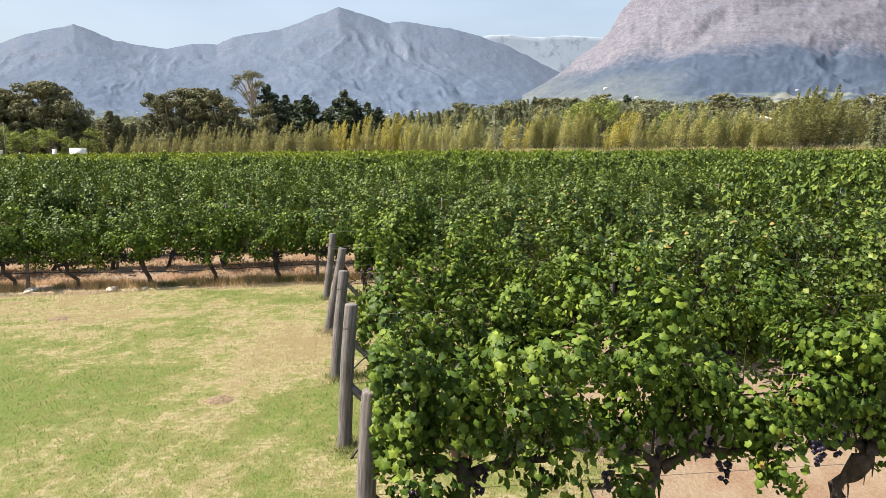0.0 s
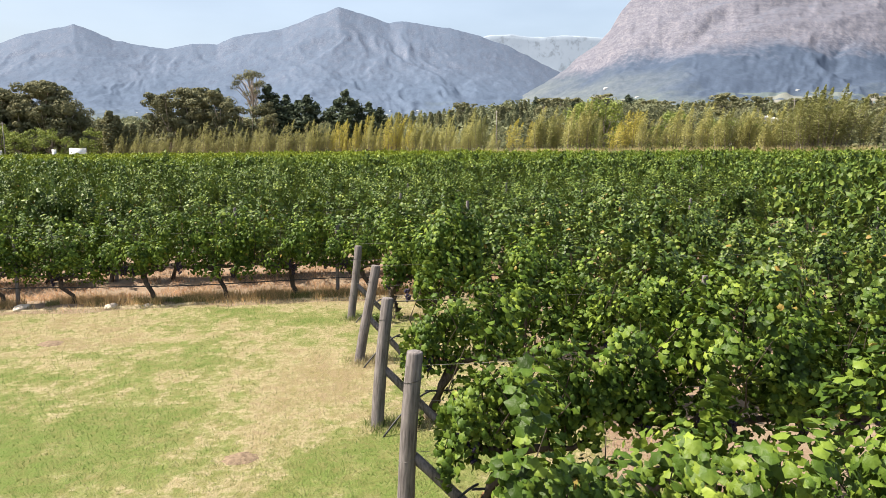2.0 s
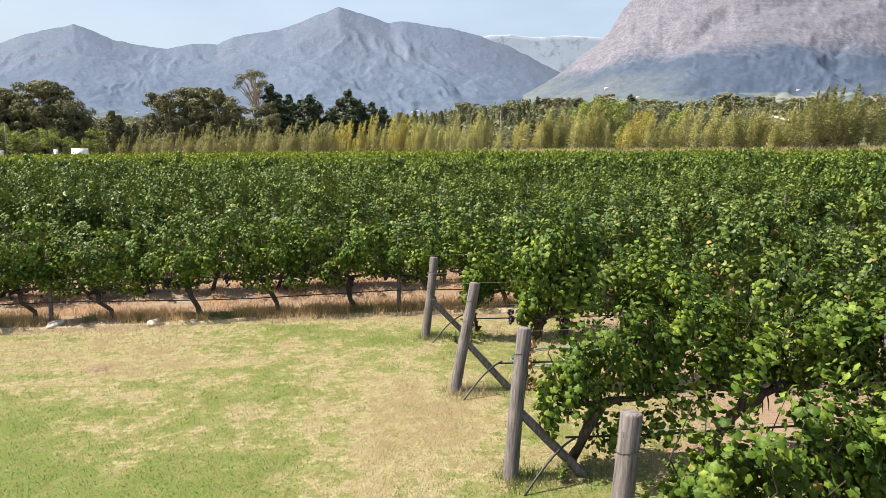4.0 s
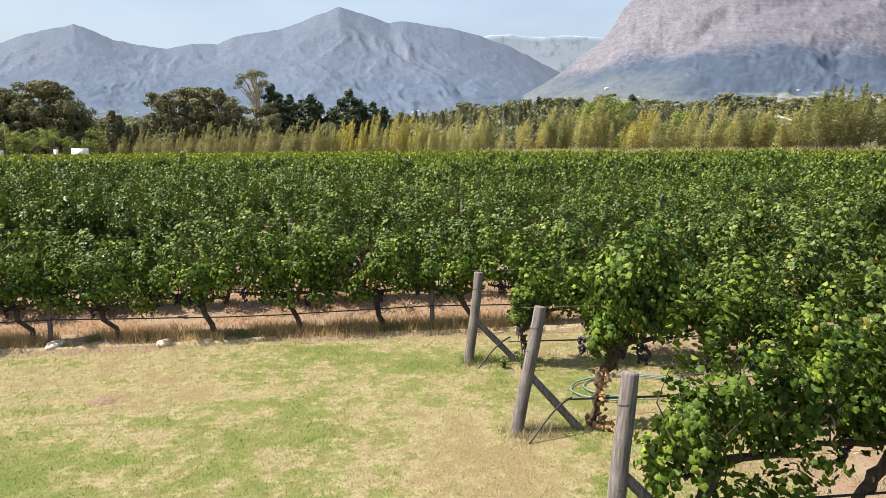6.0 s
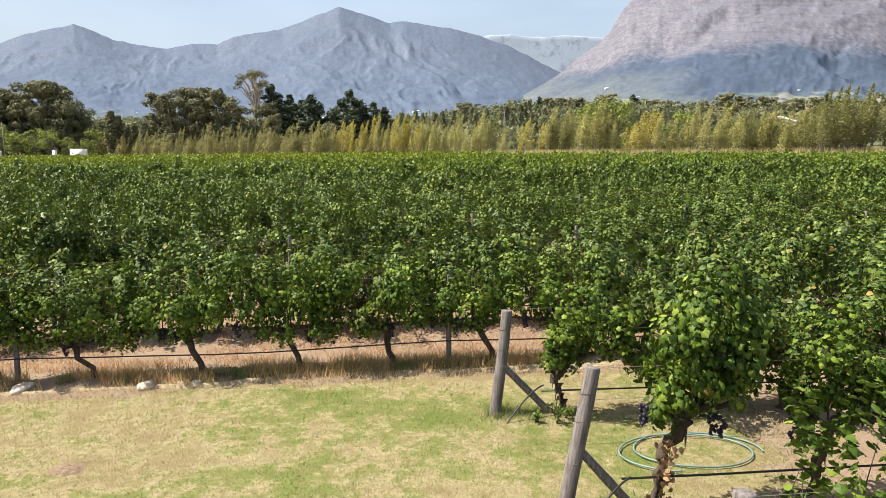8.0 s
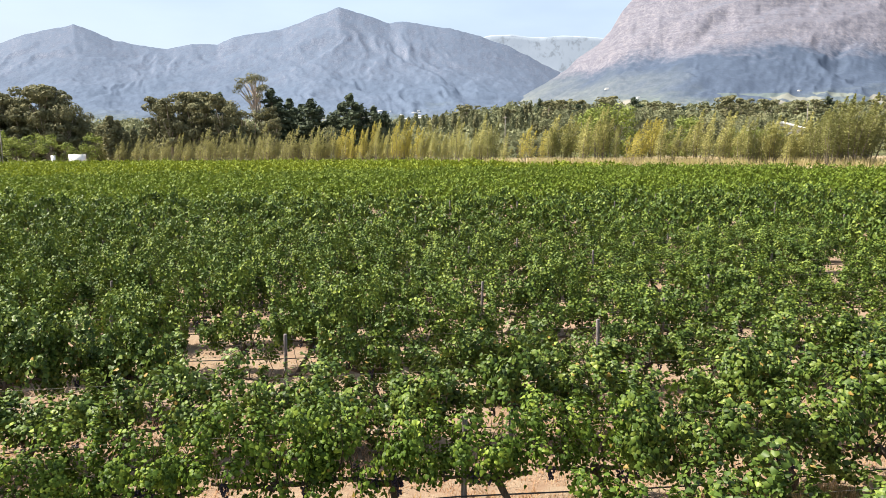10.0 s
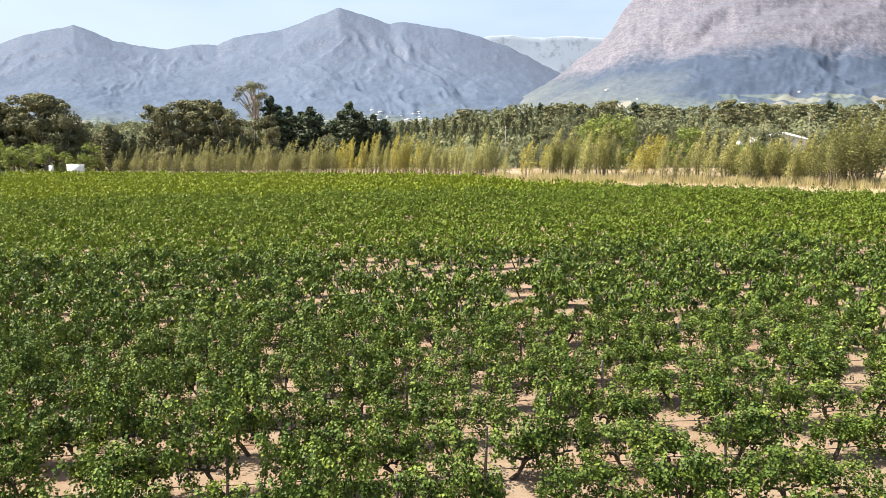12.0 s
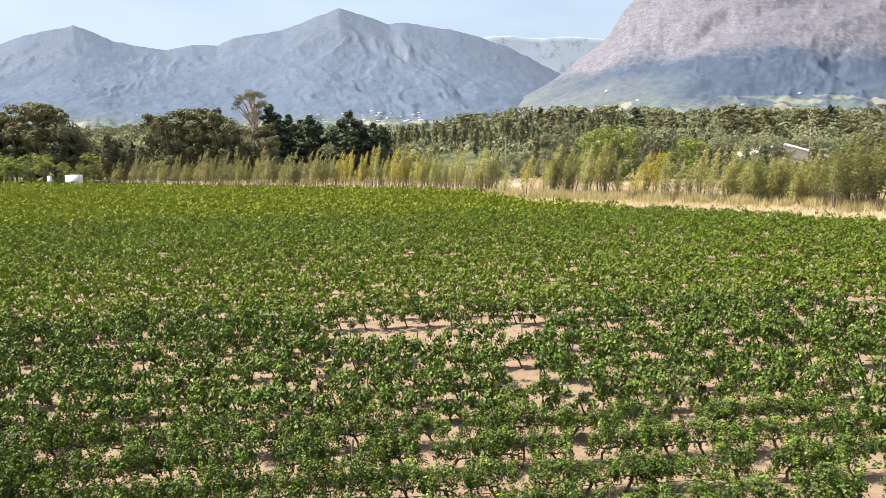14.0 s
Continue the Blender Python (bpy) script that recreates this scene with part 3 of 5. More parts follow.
# ---------------- grape vines ----------------


def hung(along, across, rise, width, height, loose, r):
    """How leaves face: round the sides of a bunch of shoots they hang like shingles, on top they lie open to the sky."""
    n = len(across)
    out = np.tanh(across / (0.14 * width))
    up = np.clip((rise - 0.75) / (0.95 * height), 0, 1.2) ** 1.6
    return np.stack([0.85 * np.tanh(along / 0.2) + r.normal(-0.05, 0.2, n), out * (1.05 - 0.5 * np.minimum(up, 1)), 0.18 + 1.0 * up], -1) + 0.42 * loose + r.normal(0, 0.24, (n, 3))


def vine_shoots(count, leaves, height, seed, spread=0.78, width=1.0, low=0.62):
    """Leaf places and facings of one vine: a dense heart, and leafy shoots that rise from the cordon and arch over."""
    r = np.random.default_rng(seed)
    # the shoots stand in a few bunches, each with a height, side and lean of its own
    bunches = 4 if spread > 0.6 else 3
    bx = -0.38 + spread * (np.linspace(-0.86, 0.86, bunches) + r.normal(0, 0.09, bunches))
    bh, bo = r.uniform(0.68, 1.14, bunches), r.uniform(-0.2, 0.2, bunches) * width
    # rounded masses of leaves along the row, low ones over the cordon and high ones in the bunches
    lumps = int(13 * spread + 3)
    lx = -0.38 + (spread - 0.12) * (np.linspace(-1, 1, lumps) + r.normal(0, 0.12, lumps))
    lh = np.interp(lx, np.sort(bx), bh) * r.uniform(0.8, 1.1, lumps)
    lz = low + (height * 0.8 * lh + 0.52 - low) * r.permutation(np.linspace(0.0, 1, lumps)) ** 0.85
    ly, lr = r.normal(0, 0.16, lumps) * width, r.uniform(0.18, 0.32, lumps)
    n = int(count * leaves * 0.58)
    q = r.choice(lumps, n, p=lr ** 2 / (lr ** 2).sum())
    w = r.normal(size=(n, 3))
    w /= np.linalg.norm(w, axis=1)[:, None]
    lump = np.stack([lx[q], ly[q], lz[q]], -1) + w * (1.15, 0.95, 1.0) * (lr[q] * r.uniform(0.45, 1.08, n))[:, None]
    lump[:, 2] = np.maximum(lump[:, 2], low - 0.26 + 0.26 * r.random(n))
    place, facing, mid_x = [lump], [w + (-0.05, 0, 0.28 if width < 1.2 else 0.1) + r.normal(0, 0.3, (n, 3))], [lump[:, 0]]
    for k in range(count):
        at = k % bunches
        x0 = bx[at] + r.normal(0, 0.22)
        side = 1 if r.random() < 0.5 else -1
        length = height * bh[at] * r.choice((r.uniform(0.5, 0.8), r.uniform(0.85, 1.25)))
        droop = r.choice((r.uniform(0.0, 0.35), r.uniform(0.5, 1.25)))
        reach = side * r.uniform(0.14, 0.42) * width + bo[at]
        lean = r.normal(0, 0.45)
        n = max(5, int(leaves * 0.6 * r.uniform(0.7, 1.3)))
        t = np.linspace(0.12, 1, n) + r.normal(0, 0.02, n)
        bow = np.clip(t - 0.42, 0, 1)
        p = np.stack([x0 + lean * t, side * 0.05 + reach * (0.45 * t + droop * 1.25 * bow), 0.64 + length * (t - droop * 1.7 * bow ** 1.5 * (0.4 + bow))], -1)
        # the leaves of a shoot form a plume: they face outward and up all round it
        w = r.normal(size=(n, 3))
        w /= np.linalg.norm(w, axis=1)[:, None]
        p = p + w * (0.16 * (1.05 - 0.55 * t) * r.uniform(0.55, 1.0, n))[:, None]
        p[:, 2] = np.maximum(p[:, 2], 0.34 + 0.4 * r.random(n) ** 0.7)
        place.append(p)
        mid_x.append(np.full(n, bx[at]) + 0.4 * lean * t)
        facing.append(w * 0.85 + (-0.05, side * 0.1, 0.36) + r.normal(0, 0.32, (n, 3)))
    place = [np.stack([-0.38 + np.where(np.abs(p[:, 0] + 0.38) > spread, np.sign(p[:, 0] + 0.38) * np.maximum(2 * spread - np.abs(p[:, 0] + 0.38), 0), p[:, 0] + 0.38), p[:, 1], p[:, 2]], -1) for p in place]
    p = np.concatenate(place)
    loose = np.concatenate(facing)
    inner = np.arange(len(p)) < len(lump)
    nrm = np.where(inner[:, None], loose, hung(p[:, 0] - np.concatenate(mid_x), p[:, 1], p[:, 2], width, height, loose, r))
    return p, nrm, inner


def trunk_build(seed, lift=0.0, reach=0.72):
    r = np.random.default_rng(seed)
    b = Build()
    lean = r.uniform(-0.45, -0.22) if seed % 100 not in (3, 4, 5) else -0.1
    pts = np.array([(0.03, 0, -0.12), (0.0, 0, 0.05), (lean * 0.3, r.normal(0, 0.02), 0.22), (lean * 0.75, r.normal(0, 0.03), 0.42), (lean, 0, 0.6), (lean - 0.03, 0, 0.7)])
    pts[1:5, :2] += r.normal(0, 0.045, (4, 2))
    if lift > 0.1:
        t = np.linspace(0, 5, 22)
        pts = np.stack([np.interp(t, range(6), pts[:, i]) for i in range(3)], -1)
        pts[2:, :2] += r.normal(0, 0.011, (20, 2)) + 0.022 * np.sin(np.stack([t, t + 1.3], -1) * 2.7)[2:]
        girth = 0.034 + 0.012 * np.cos(t * 1.1) ** 2 + 0.013 * (r.random(22) > 0.65)
        b.tube(pts, np.where(t < 0.5, 0.06, girth), 9, True, 0.34)
        # strips of bark that peel off
        for k in range(14):
            p0 = pts[int(r.integers(4, 19))]
            a, d = r.random() * 6.28, r.uniform(0.035, 0.055)
            side = np.array((np.cos(a), np.sin(a), 0))
            b.tube([p0 + side * 0.03, p0 + side * d + (0, 0, -0.05), p0 + side * d * r.uniform(0.9, 1.5) + (0, 0, -0.13)], [0.007, 0.009, 0.003], 4, False)
    else:
        b.tube(pts, [0.078, 0.056, 0.048, 0.046, 0.058, 0.04], 9, True, 0.24)
    for sgn in (-1, 1):
        n = 6
        t = np.linspace(0, 1, n)
        arm = np.stack([lean + (-0.38 - lean) * t + sgn * reach * t, r.normal(0, 0.02, n), 0.6 + 0.1 * np.sqrt(t) + r.normal(0, 0.018, n)], -1)
        b.tube(arm, np.linspace(0.04, 0.02, n), 6, True, 0.12)
        for k in range(4):
            x = -0.38 + sgn * r.uniform(0.05, reach * 0.85)
            y = r.normal(0, 0.12)
            b.tube([(x, 0, 0.68), (x + r.normal(0, 0.04), y * 0.5, 0.85), (x + r.normal(0, 0.08), y, 1.15), (x + r.normal(0, 0.1), y * 1.5, 1.5)], [0.012, 0.008, 0.006, 0.003], 4, False)
    for v in b.v:
        v[:, 2] += lift * np.clip((v[:, 2] - 0.1) / 0.5, 0, 1)
    return b


OCT_V = np.array([(1, 0, 0), (-1, 0, 0), (0, 1, 0), (0, -1, 0), (0, 0, 1), (0, 0, -1)], float)
OCT_F = [(0, 2, 4), (2, 1, 4), (1, 3, 4), (3, 0, 4), (2, 0, 5), (1, 2, 5), (3, 1, 5), (0, 3, 5)]


def grape_mesh(seed):
    r = np.random.default_rng(seed)
    n = 19
    z = -np.sort(r.random(n)) * 0.17
    w = 0.042 * (1 - 0.75 * (-z / 0.17)) + 0.006
    a = r.random(n) * 6.28
    p = np.stack([w * np.cos(a), w * np.sin(a), z], -1)
    b = Build()
    b.scatter(OCT_V, OCT_F, p, r.normal(size=(n, 3)), r.random(n) * 6, np.full(n, 0.025))
    return b.mesh("fruit", GRAPE, True)


BUNCHES = [grape_mesh(900 + i) for i in range(3)]


def vine_model(seed, fine, lift=0.0, wide=0.6):
    """One vine: leaning gnarled trunk with two arms, leafy shoots, a few bunches."""
    r = np.random.default_rng(seed)
    root = empty("grape_vine")
    part("trunk", trunk_build(seed, lift, wide * 0.8).mesh("vine_trunk", VINE_BARK, True), root)
    if fine:
        p, nrm, inner = vine_shoots(int(9 + 13 * wide), 130, 1.28 if lift else 1.42, seed, wide, 1.0, 0.3 if seed == 110 else 0.62)
        lobed = lift > 0
        b = Build().scatter(LEAF_V if lobed else LEAF6_V, LEAF_F if lobed else LEAF6_F, p, nrm, r.normal(3.14, 0.7, len(p)), r.uniform(0.042, 0.086, len(p)))
    else:
        p, nrm, inner = vine_shoots(19 + seed % 4, 105 if lift < 0 else 125 if seed < 208 else 88, 1.42 if seed < 208 else 1.46, seed, (0.95, 0.84, 0.98, 0.8, 0.92)[seed % 5], 1.6, 0.4)
        b = Build().scatter(LEAF6_V if lift < 0 else CLUMP_V, LEAF6_F if lift < 0 else CLUMP_F, p, nrm, r.random(len(p)) * 6.28, r.uniform(0.056, 0.106, len(p)))
    for v in b.v:
        v[:, 2] += max(lift, 0)
    part("foliage", b.mesh("vine_foliage", NEAR_LEAF if fine else VINE_LEAF if seed < 208 else ROW_LEAF), root)
    if seed == 103 and lift > 0.1:
        n = 46
        z = 0.04 + 0.62 * r.random(n) ** 1.3
        p = np.stack([-0.13 * z + r.normal(0, 0.055, n), 0.05 + r.normal(0, 0.05, n), z], -1)
        withered = Build().scatter(LEAF_V * (1, 1, 2.0), LEAF_F, p, r.normal(0, 0.6, (n, 3)) + (0, 0.6, 0), r.normal(3.14, 0.6, n), r.uniform(0.05, 0.085, n))
        part("withered_leaves", withered.mesh("withered_leaves", DEAD_LEAF), root, "strand of dry brown leaves hanging down the trunk")
    for k in range(4 if fine else 2):
        g = part("fruit", BUNCHES[(seed + k) % 3], root, "dark blue hanging grape fruit")
        g.matrix_basis = pose(r.uniform(-1.0, 0.25), r.choice((-1, 1)) * r.uniform(0.04, 0.16), lift + r.uniform(0.6, 0.78), 0, 0, r.uniform(0, 360))
    tagged(root, "gnarled grape vine with dense green lobed leaves", "grape vine", "trellised vines in rows")
    return root


FINE = [vine_model(100 + i, True, 0.0, w) for i, w in enumerate((0.92, 0.84, 0.9, 0.82, 0.92, 0.88))]
HANGING = [vine_model(110 + i, True, 0.06 + 0.06 * i, w) for i, w in enumerate((0.7, 0.94, 0.9))]
TALL = [vine_model(100 + i, True, 0.22, w) for i, w in enumerate((0.78, 0.62, 0.66, 0.5, 0.6, 0.52))]
MEDIUM = [vine_model(190 + i, False, -0.001) for i in range(4)]
PLAIN = [vine_model(200 + i, False) for i in range(8)]
COARSE = [vine_model(208 + i, False) for i in range(6)]

# places without vines, as (u, v, half length)
BARE = ((-2.3, 16.22, 1.35), (4.0, 46.5, 7.0), (4.4, 48.8, 7.4), (7.6, 37.2, 1.0), (7.8, 39.5, 0.9), (36.0, 48.8, 3.6), (36.0, 51.2, 4.0))


def bare(u, v):
    hit = np.zeros(np.shape(u), bool)
    for bu, bv, half in BARE:
        hit |= (np.abs(u - bu) < half) & (np.abs(v - bv) < 1.0)
    return hit


END_POSTS = ((2.30, -0.09, 0.10, 0.05), (2.08, 2.22, 0.10, 0.08), (1.87, 4.42, 0.13, 0.15), (1.62, 6.82, 0.27, 0.15), (1.43, 9.32, 0.15, 0.14))
ROWS = 112
vine_count = 0
rest = []
for k in range(ROWS):
    v = ROW_FIRST + ROW_GAP * k
    rr = np.random.default_rng(5000 + k)
    if k < 5:
        start = END_POSTS[k][0] + (0.5, 0.6, 0.62, 0.95, 0.8)[k]
        us = start + VINE_GAP * np.arange(0, 60) + rr.normal(0, 0.05, 60) * (np.arange(60) > 2)
    else:
        us = 0.19 + VINE_GAP * np.arange(-240, 120) + (0 if k == 5 else rr.uniform(0, 1.4)) + rr.normal(0, 0.06, 360)
    far_edge = np.interp(us, (-112, -44, 9, 27, 31, 53, 70, 100), (256, 219, 189, 172, 142, 118, 99, 70)) + 1.5 * np.sin(us * 0.9)
    us = us[(v < far_edge) & ~bare(us, v)]
    if k > 5:
        us = us[rr.random(len(us)) > 0.012 + (0.03 * np.clip(us / 12, 0, 1) if 7 < k < 15 else 0)]
    x, y = row_xy(us, v)
    reach = np.abs(x) < 0.70 * (y + 6) + (14 if k < 5 else 5)
    for u in us[reach]:
        px, py = row_xy(u, v)
        here = (k < 5 and u < 15) or (5 <= k <= 9 and -9.5 - 0.9 * (k - 5) < u < 11.5 + 1.0 * (k - 5)) or (10 <= k <= 14 and -12 - (k - 9) < u < 16 + (k - 9))
        if here and vine_count < 330:
            fine = (k < 2 and u < 8) or (k == 2 and u < 6.5) or (k == 3 and u < 5) or (k == 4 and u < 3.5) or (k == 5 and -7 < u < 3.5)
            src = (TALL if fine and k < 5 else FINE if fine else PLAIN if k < 8 else COARSE)[int(rr.integers(6))]
            if not fine and (3 <= k <= 6) and (0 if k < 5 else -7) < u < 9.5:
                src = MEDIUM[int(rr.integers(4))]
            if k == 0 and u < 6.5:
                src = TALL[(0, 1, 2)[int((u - 2.5) / 1.48)]]
            elif k in (3, 4) and u < END_POSTS[k][0] + 1.2:
                src = TALL[k]
            elif k in (1, 2) and fine:
                src = HANGING[0 if u < END_POSTS[k][0] + 1.2 else 1 + int(rr.integers(2))]
            flip = 0 if k == 5 else 180 if k < 5 or rr.random() < 0.4 else 0
            m = pose(px, py, float(land(px, py)), 0, 0, math.degrees(ROW_TURN) + flip + rr.normal(0, 3)) @ Matrix.Diagonal((1, rr.uniform(0.85, 1.2), 1.0 if k < 3 and u < 5 else rr.uniform(0.85, 1.15) * (1.04 if k == 5 else 0.84 if k == 6 and u < 1 else 1.0 if k < 7 else float(np.interp(u, (-10, 0, 8), (1.14, 1.02, 0.88)))), 1))
            copy_thing(src, Matrix.Identity(4)).matrix_world = m
            vine_count += 1
        else:
            rest.append((px, py, k, u, v))
for ob in FINE + HANGING + TALL + MEDIUM + PLAIN + COARSE:
    for o in (*ob.children_recursive, ob):
        bpy.data.objects.remove(o)

rest = np.array(rest)


def leafless_vine(u, v, seed):
    x, y = row_xy(u, v)
    root = empty("grape_vine", pose(x, y, float(land(x, y)), 0, 0, math.degrees(ROW_TURN)))
    part("trunk", trunk_build(seed, 0.0, 0.75).mesh("vine_trunk", VINE_BARK, True), root)
    tagged(root, "leafless old grape vine with two bare spreading arms", "grape vine", "trellised vines in rows")


leafless_vine(-2.0, 16.22, 214)


def vine_stuff(name, label, near, far, leaves, size, mat, tv, tf, seed, height):
    """The foliage of the vines of the rows between two distances, as one mesh."""
    r = np.random.default_rng(seed)
    d = rest[:, 4] + 7 * np.sin(rest[:, 3] * 12.9 + rest[:, 2] * 7.7) * (rest[:, 4] > 70)
    sel = rest[(d >= near) & (d < far)]
    n = len(sel)
    hh = height * r.uniform(0.72, 1.22, n) * np.where(sel[:, 4] < 50, np.interp(sel[:, 3], (-14, 0, 12), (1.12, 1.03, 0.95)), 0.97) * (0.9 + 0.2 * fbm(sel[:, 0] * 0.2, sel[:, 1] * 0.2, 77, 3))
    # each vine is a string of rounded leafy masses with a few loose shoots on top
    lumps = 9 if leaves > 200 else 6
    c = n * lumps
    lx = np.tile(np.linspace(-0.66, 0.66, lumps), n) + r.normal(0, 0.12, c)
    ly, lr = r.normal(0, 0.32, c), r.uniform(0.23, 0.41, c) * (1.0 if leaves > 200 else 1.2)
    lz = 0.34 + (np.repeat(hh, lumps) * r.uniform(0.82, 1.06, c) - 0.68) * r.random(c) ** 0.9
    q = np.repeat(np.arange(c), leaves // lumps)
    m = len(q)
    w = r.normal(size=(m, 3))
    w /= np.linalg.norm(w, axis=1)[:, None]
    shoot = r.random(m) < 0.14
    far_out = lr[q] * np.where(shoot, r.uniform(1.0, 1.7, m), r.uniform(0.4, 1.05, m))
    along = lx[q] + w[:, 0] * far_out * np.where(shoot, 0.6, 1.15)
    across = ly[q] + w[:, 1] * far_out * np.where(shoot, 0.6, 1.0)
    z = np.maximum(lz[q] + np.where(shoot, np.abs(w[:, 2]) * 1.25, w[:, 2]) * far_out, 0.14 + 0.26 * r.random(m))
    x = sel[q // lumps, 0] + RD[0] * along + RN[0] * across
    y = sel[q // lumps, 1] + RD[1] * along + RN[1] * across
    z = z + land(x, y)
    nrm = w + (-0.05, 0, 0.12) + r.normal(0, 0.3, (m, 3))
    b = Build().scatter(tv, tf, np.stack([x, y, z], -1), nrm, r.normal(0, 0.5, m), r.uniform(0.8, 1.25, m) * size)
    ob = new(name, b.mesh(name, mat))
    tagged(ob, label, "vines", kind="stuff")
    return sel


mid = vine_stuff("vine_rows", "rows of green grape vines across the field", -50, 52.4, 420, 0.176, ROW_LEAF, TUFT_V, CLUMP_F, 301, 2.35)
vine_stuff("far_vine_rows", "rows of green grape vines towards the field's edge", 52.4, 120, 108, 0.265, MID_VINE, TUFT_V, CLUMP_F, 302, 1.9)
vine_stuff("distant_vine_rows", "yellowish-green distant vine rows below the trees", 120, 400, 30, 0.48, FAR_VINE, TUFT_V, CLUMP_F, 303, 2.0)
b = Build()
for px, py, k, u, v in mid[mid[:, 1] < 60]:
    z = float(land(px, py))
    b.tube([(px, py, z - 0.1), (px - 0.2, py, z + 0.4), (px - 0.35, py, z + 0.8), (px - 0.3, py, z + 1.2)], [0.05, 0.045, 0.03, 0.015], 5, False)
tagged(new("vine_trunks", b.mesh("vine_trunks", VINE_BARK)), "dark vine trunks under the foliage of the rows", "vine trunks", kind="stuff")

# ---------------- trellis posts, wires and drip pipes ----------------


def round_post(radius, height, tip=0.94, seed=0, n=14):
    """A slightly uneven round pole with a chamfered top."""
    r = np.random.default_rng(seed)
    z = np.concatenate([np.linspace(-0.25, height - 0.02, 9), [height - 0.006, height]])
    rad = radius * np.concatenate([np.linspace(1.04, tip, 9), [tip * 0.96, tip * 0.8]])
    b = Build()
    b.tube(np.stack([0.006 * np.sin(z * 4 + seed), 0.006 * np.cos(z * 3), z], -1), rad, n, True, 0.012)
    return b


def ring(b, z, radius, wire=0.0022, turns=1.0, tilt=0.02):
    a = np.linspace(0, 2 * np.pi * turns, int(14 * turns) + 1)
    b.tube(np.stack([radius * np.cos(a), radius * np.sin(a), z + tilt * np.cos(a)], -1), wire, 4, False)


def end_post(u, v, dx, dy, k):
    """Post with its wire bands and the brace behind it."""
    x, y = row_xy(u, v)
    top = (1.48, 1.56, 1.51, 1.49, 1.41)[k]
    root = empty("end_post", Matrix.Translation((x, y, float(land(x, y)))))
    tilt = Matrix.Rotation(math.atan2(dx, top), 4, "Y") @ Matrix.Rotation(-math.atan2(dy, top), 4, "X")
    pole = part("pole", round_post(0.072, top, 0.95, k).mesh("pole", POST_WOOD, True), root)
    pole.matrix_basis = tilt
    for z, turns in ((top - 0.24, 2.0), (top - 0.5, 1.0), (top - 0.9, 1.0)):
        b = Build()
        ring(b, z, 0.074, 0.0028, turns)
        part("wire_band", b.mesh("wire_band", WIRE), pole, "thin steel wire wound round the post")
    b = Build()
    hi, lo = np.array((0.05 + dx * 0.42, dy * 0.42, 0.68)), np.array((0.05, 0, 0)) + np.array((*(RD * 0.78), -0.06))
    b.tube(np.linspace(hi, lo, 6), [0.042, 0.045, 0.046, 0.046, 0.048, 0.048], 9, True, 0.03)
    part("brace", b.mesh("brace", POST_WOOD, True), root, "slanting grey timber brace")
    tagged(root, "weathered grey round wooden end post with a brace", "post", "row end posts")


for k, (u, v, dx, dy) in enumerate(END_POSTS):
    end_post(u, v, dx, dy, k)

LINE_POST = round_post(0.04, 1.5, 0.95, 5, 8).mesh("line_post", POST_WOOD, True)


def line_post(u, v, seed):
    x, y = row_xy(u, v)
    r = np.random.default_rng(seed)
    ob = new("line_post", LINE_POST)
    ob.matrix_world = pose(x, y, float(land(x, y)), r.normal(0, 1.5), r.normal(0, 1.5), r.uniform(0, 360)) @ Matrix.Diagonal((1, 1, r.uniform(0.95, 1.08), 1))
    tagged(ob, "thin grey wooden trellis post among the vines", "post", "trellis posts")


for k in range(0, 24):
    v = ROW_FIRST + ROW_GAP * k
    for j in range(-6, 8):
        u = 1.08 + 6.54 * j + (0 if k == 5 else (k * 2.37) % 6.54)
        x, y = row_xy(u, v)
        if k < 5 and u < END_POSTS[k][0] + 3:
            continue
        if abs(x) < 0.70 * (y + 6) + 3:
            line_post(u, v, 700 + k * 20 + j)


def long_line(name, label, category, v, u0, u1, z, sag, radius, mat, step=0.9):
    us = np.arange(u0, u1, step)
    x, y = row_xy(us, np.full(len(us), v))
    zz = land(x, y) + z - sag * np.abs(np.sin((us - 1.08) / 6.54 * np.pi)) + 0.006 * np.sin(us * 5)
    b = Build().tube(np.stack([x, y, zz], -1), radius, 6, True)
    tagged(new(name, b.mesh(name, mat, True)), label, category)


for k in range(0, 13):
    v = ROW_FIRST + ROW_GAP * k
    lo, hi = (END_POSTS[k][0] + 0.02, 15) if k < 5 else (-14 - k * 0.6, 17 + k * 0.6)
    long_line("drip_pipe", "black plastic drip irrigation pipe along the row", "pipe", v - 0.03, lo + (0.55 if k < 5 else 0), hi, 0.42, 0.07, 0.011, BLACK_PIPE)
    for z in (0.72, 1.15, 1.45):
        long_line("trellis_wire", "thin galvanised trellis wire along the row", "wire", v, lo, hi, z, 0.0, 0.0016, WIRE, 1.6)

# ---------------- grass ----------------


def blades(name, label, x, y, z, height, width, mat, seed, lean=0.5):
    r = np.random.default_rng(seed)
    n = len(x)
    a = r.random(n) * 6.28
    w = width * r.uniform(0.6, 1.4, n)
    h = height * r.uniform(0.5, 1.3, n)
    dx, dy = np.cos(a), np.sin(a)
    lx, ly = r.normal(0, lean, n) * h, r.normal(0, lean, n) * h
    base = np.stack([x, y, z], -1)
    v = np.stack([base - np.stack([dx * w, dy * w, 0.01 + 0 * w], -1), base + np.stack([dx * w, dy * w, -0.01 + 0 * w], -1), base + np.stack([lx, ly, h], -1)], 1)
    f = np.arange(n * 3).reshape(-1, 3)
    ob = new(name, mesh_of(name, v.reshape(-1, 3), f, mat))
    return tagged(ob, label, "grass", kind="stuff")


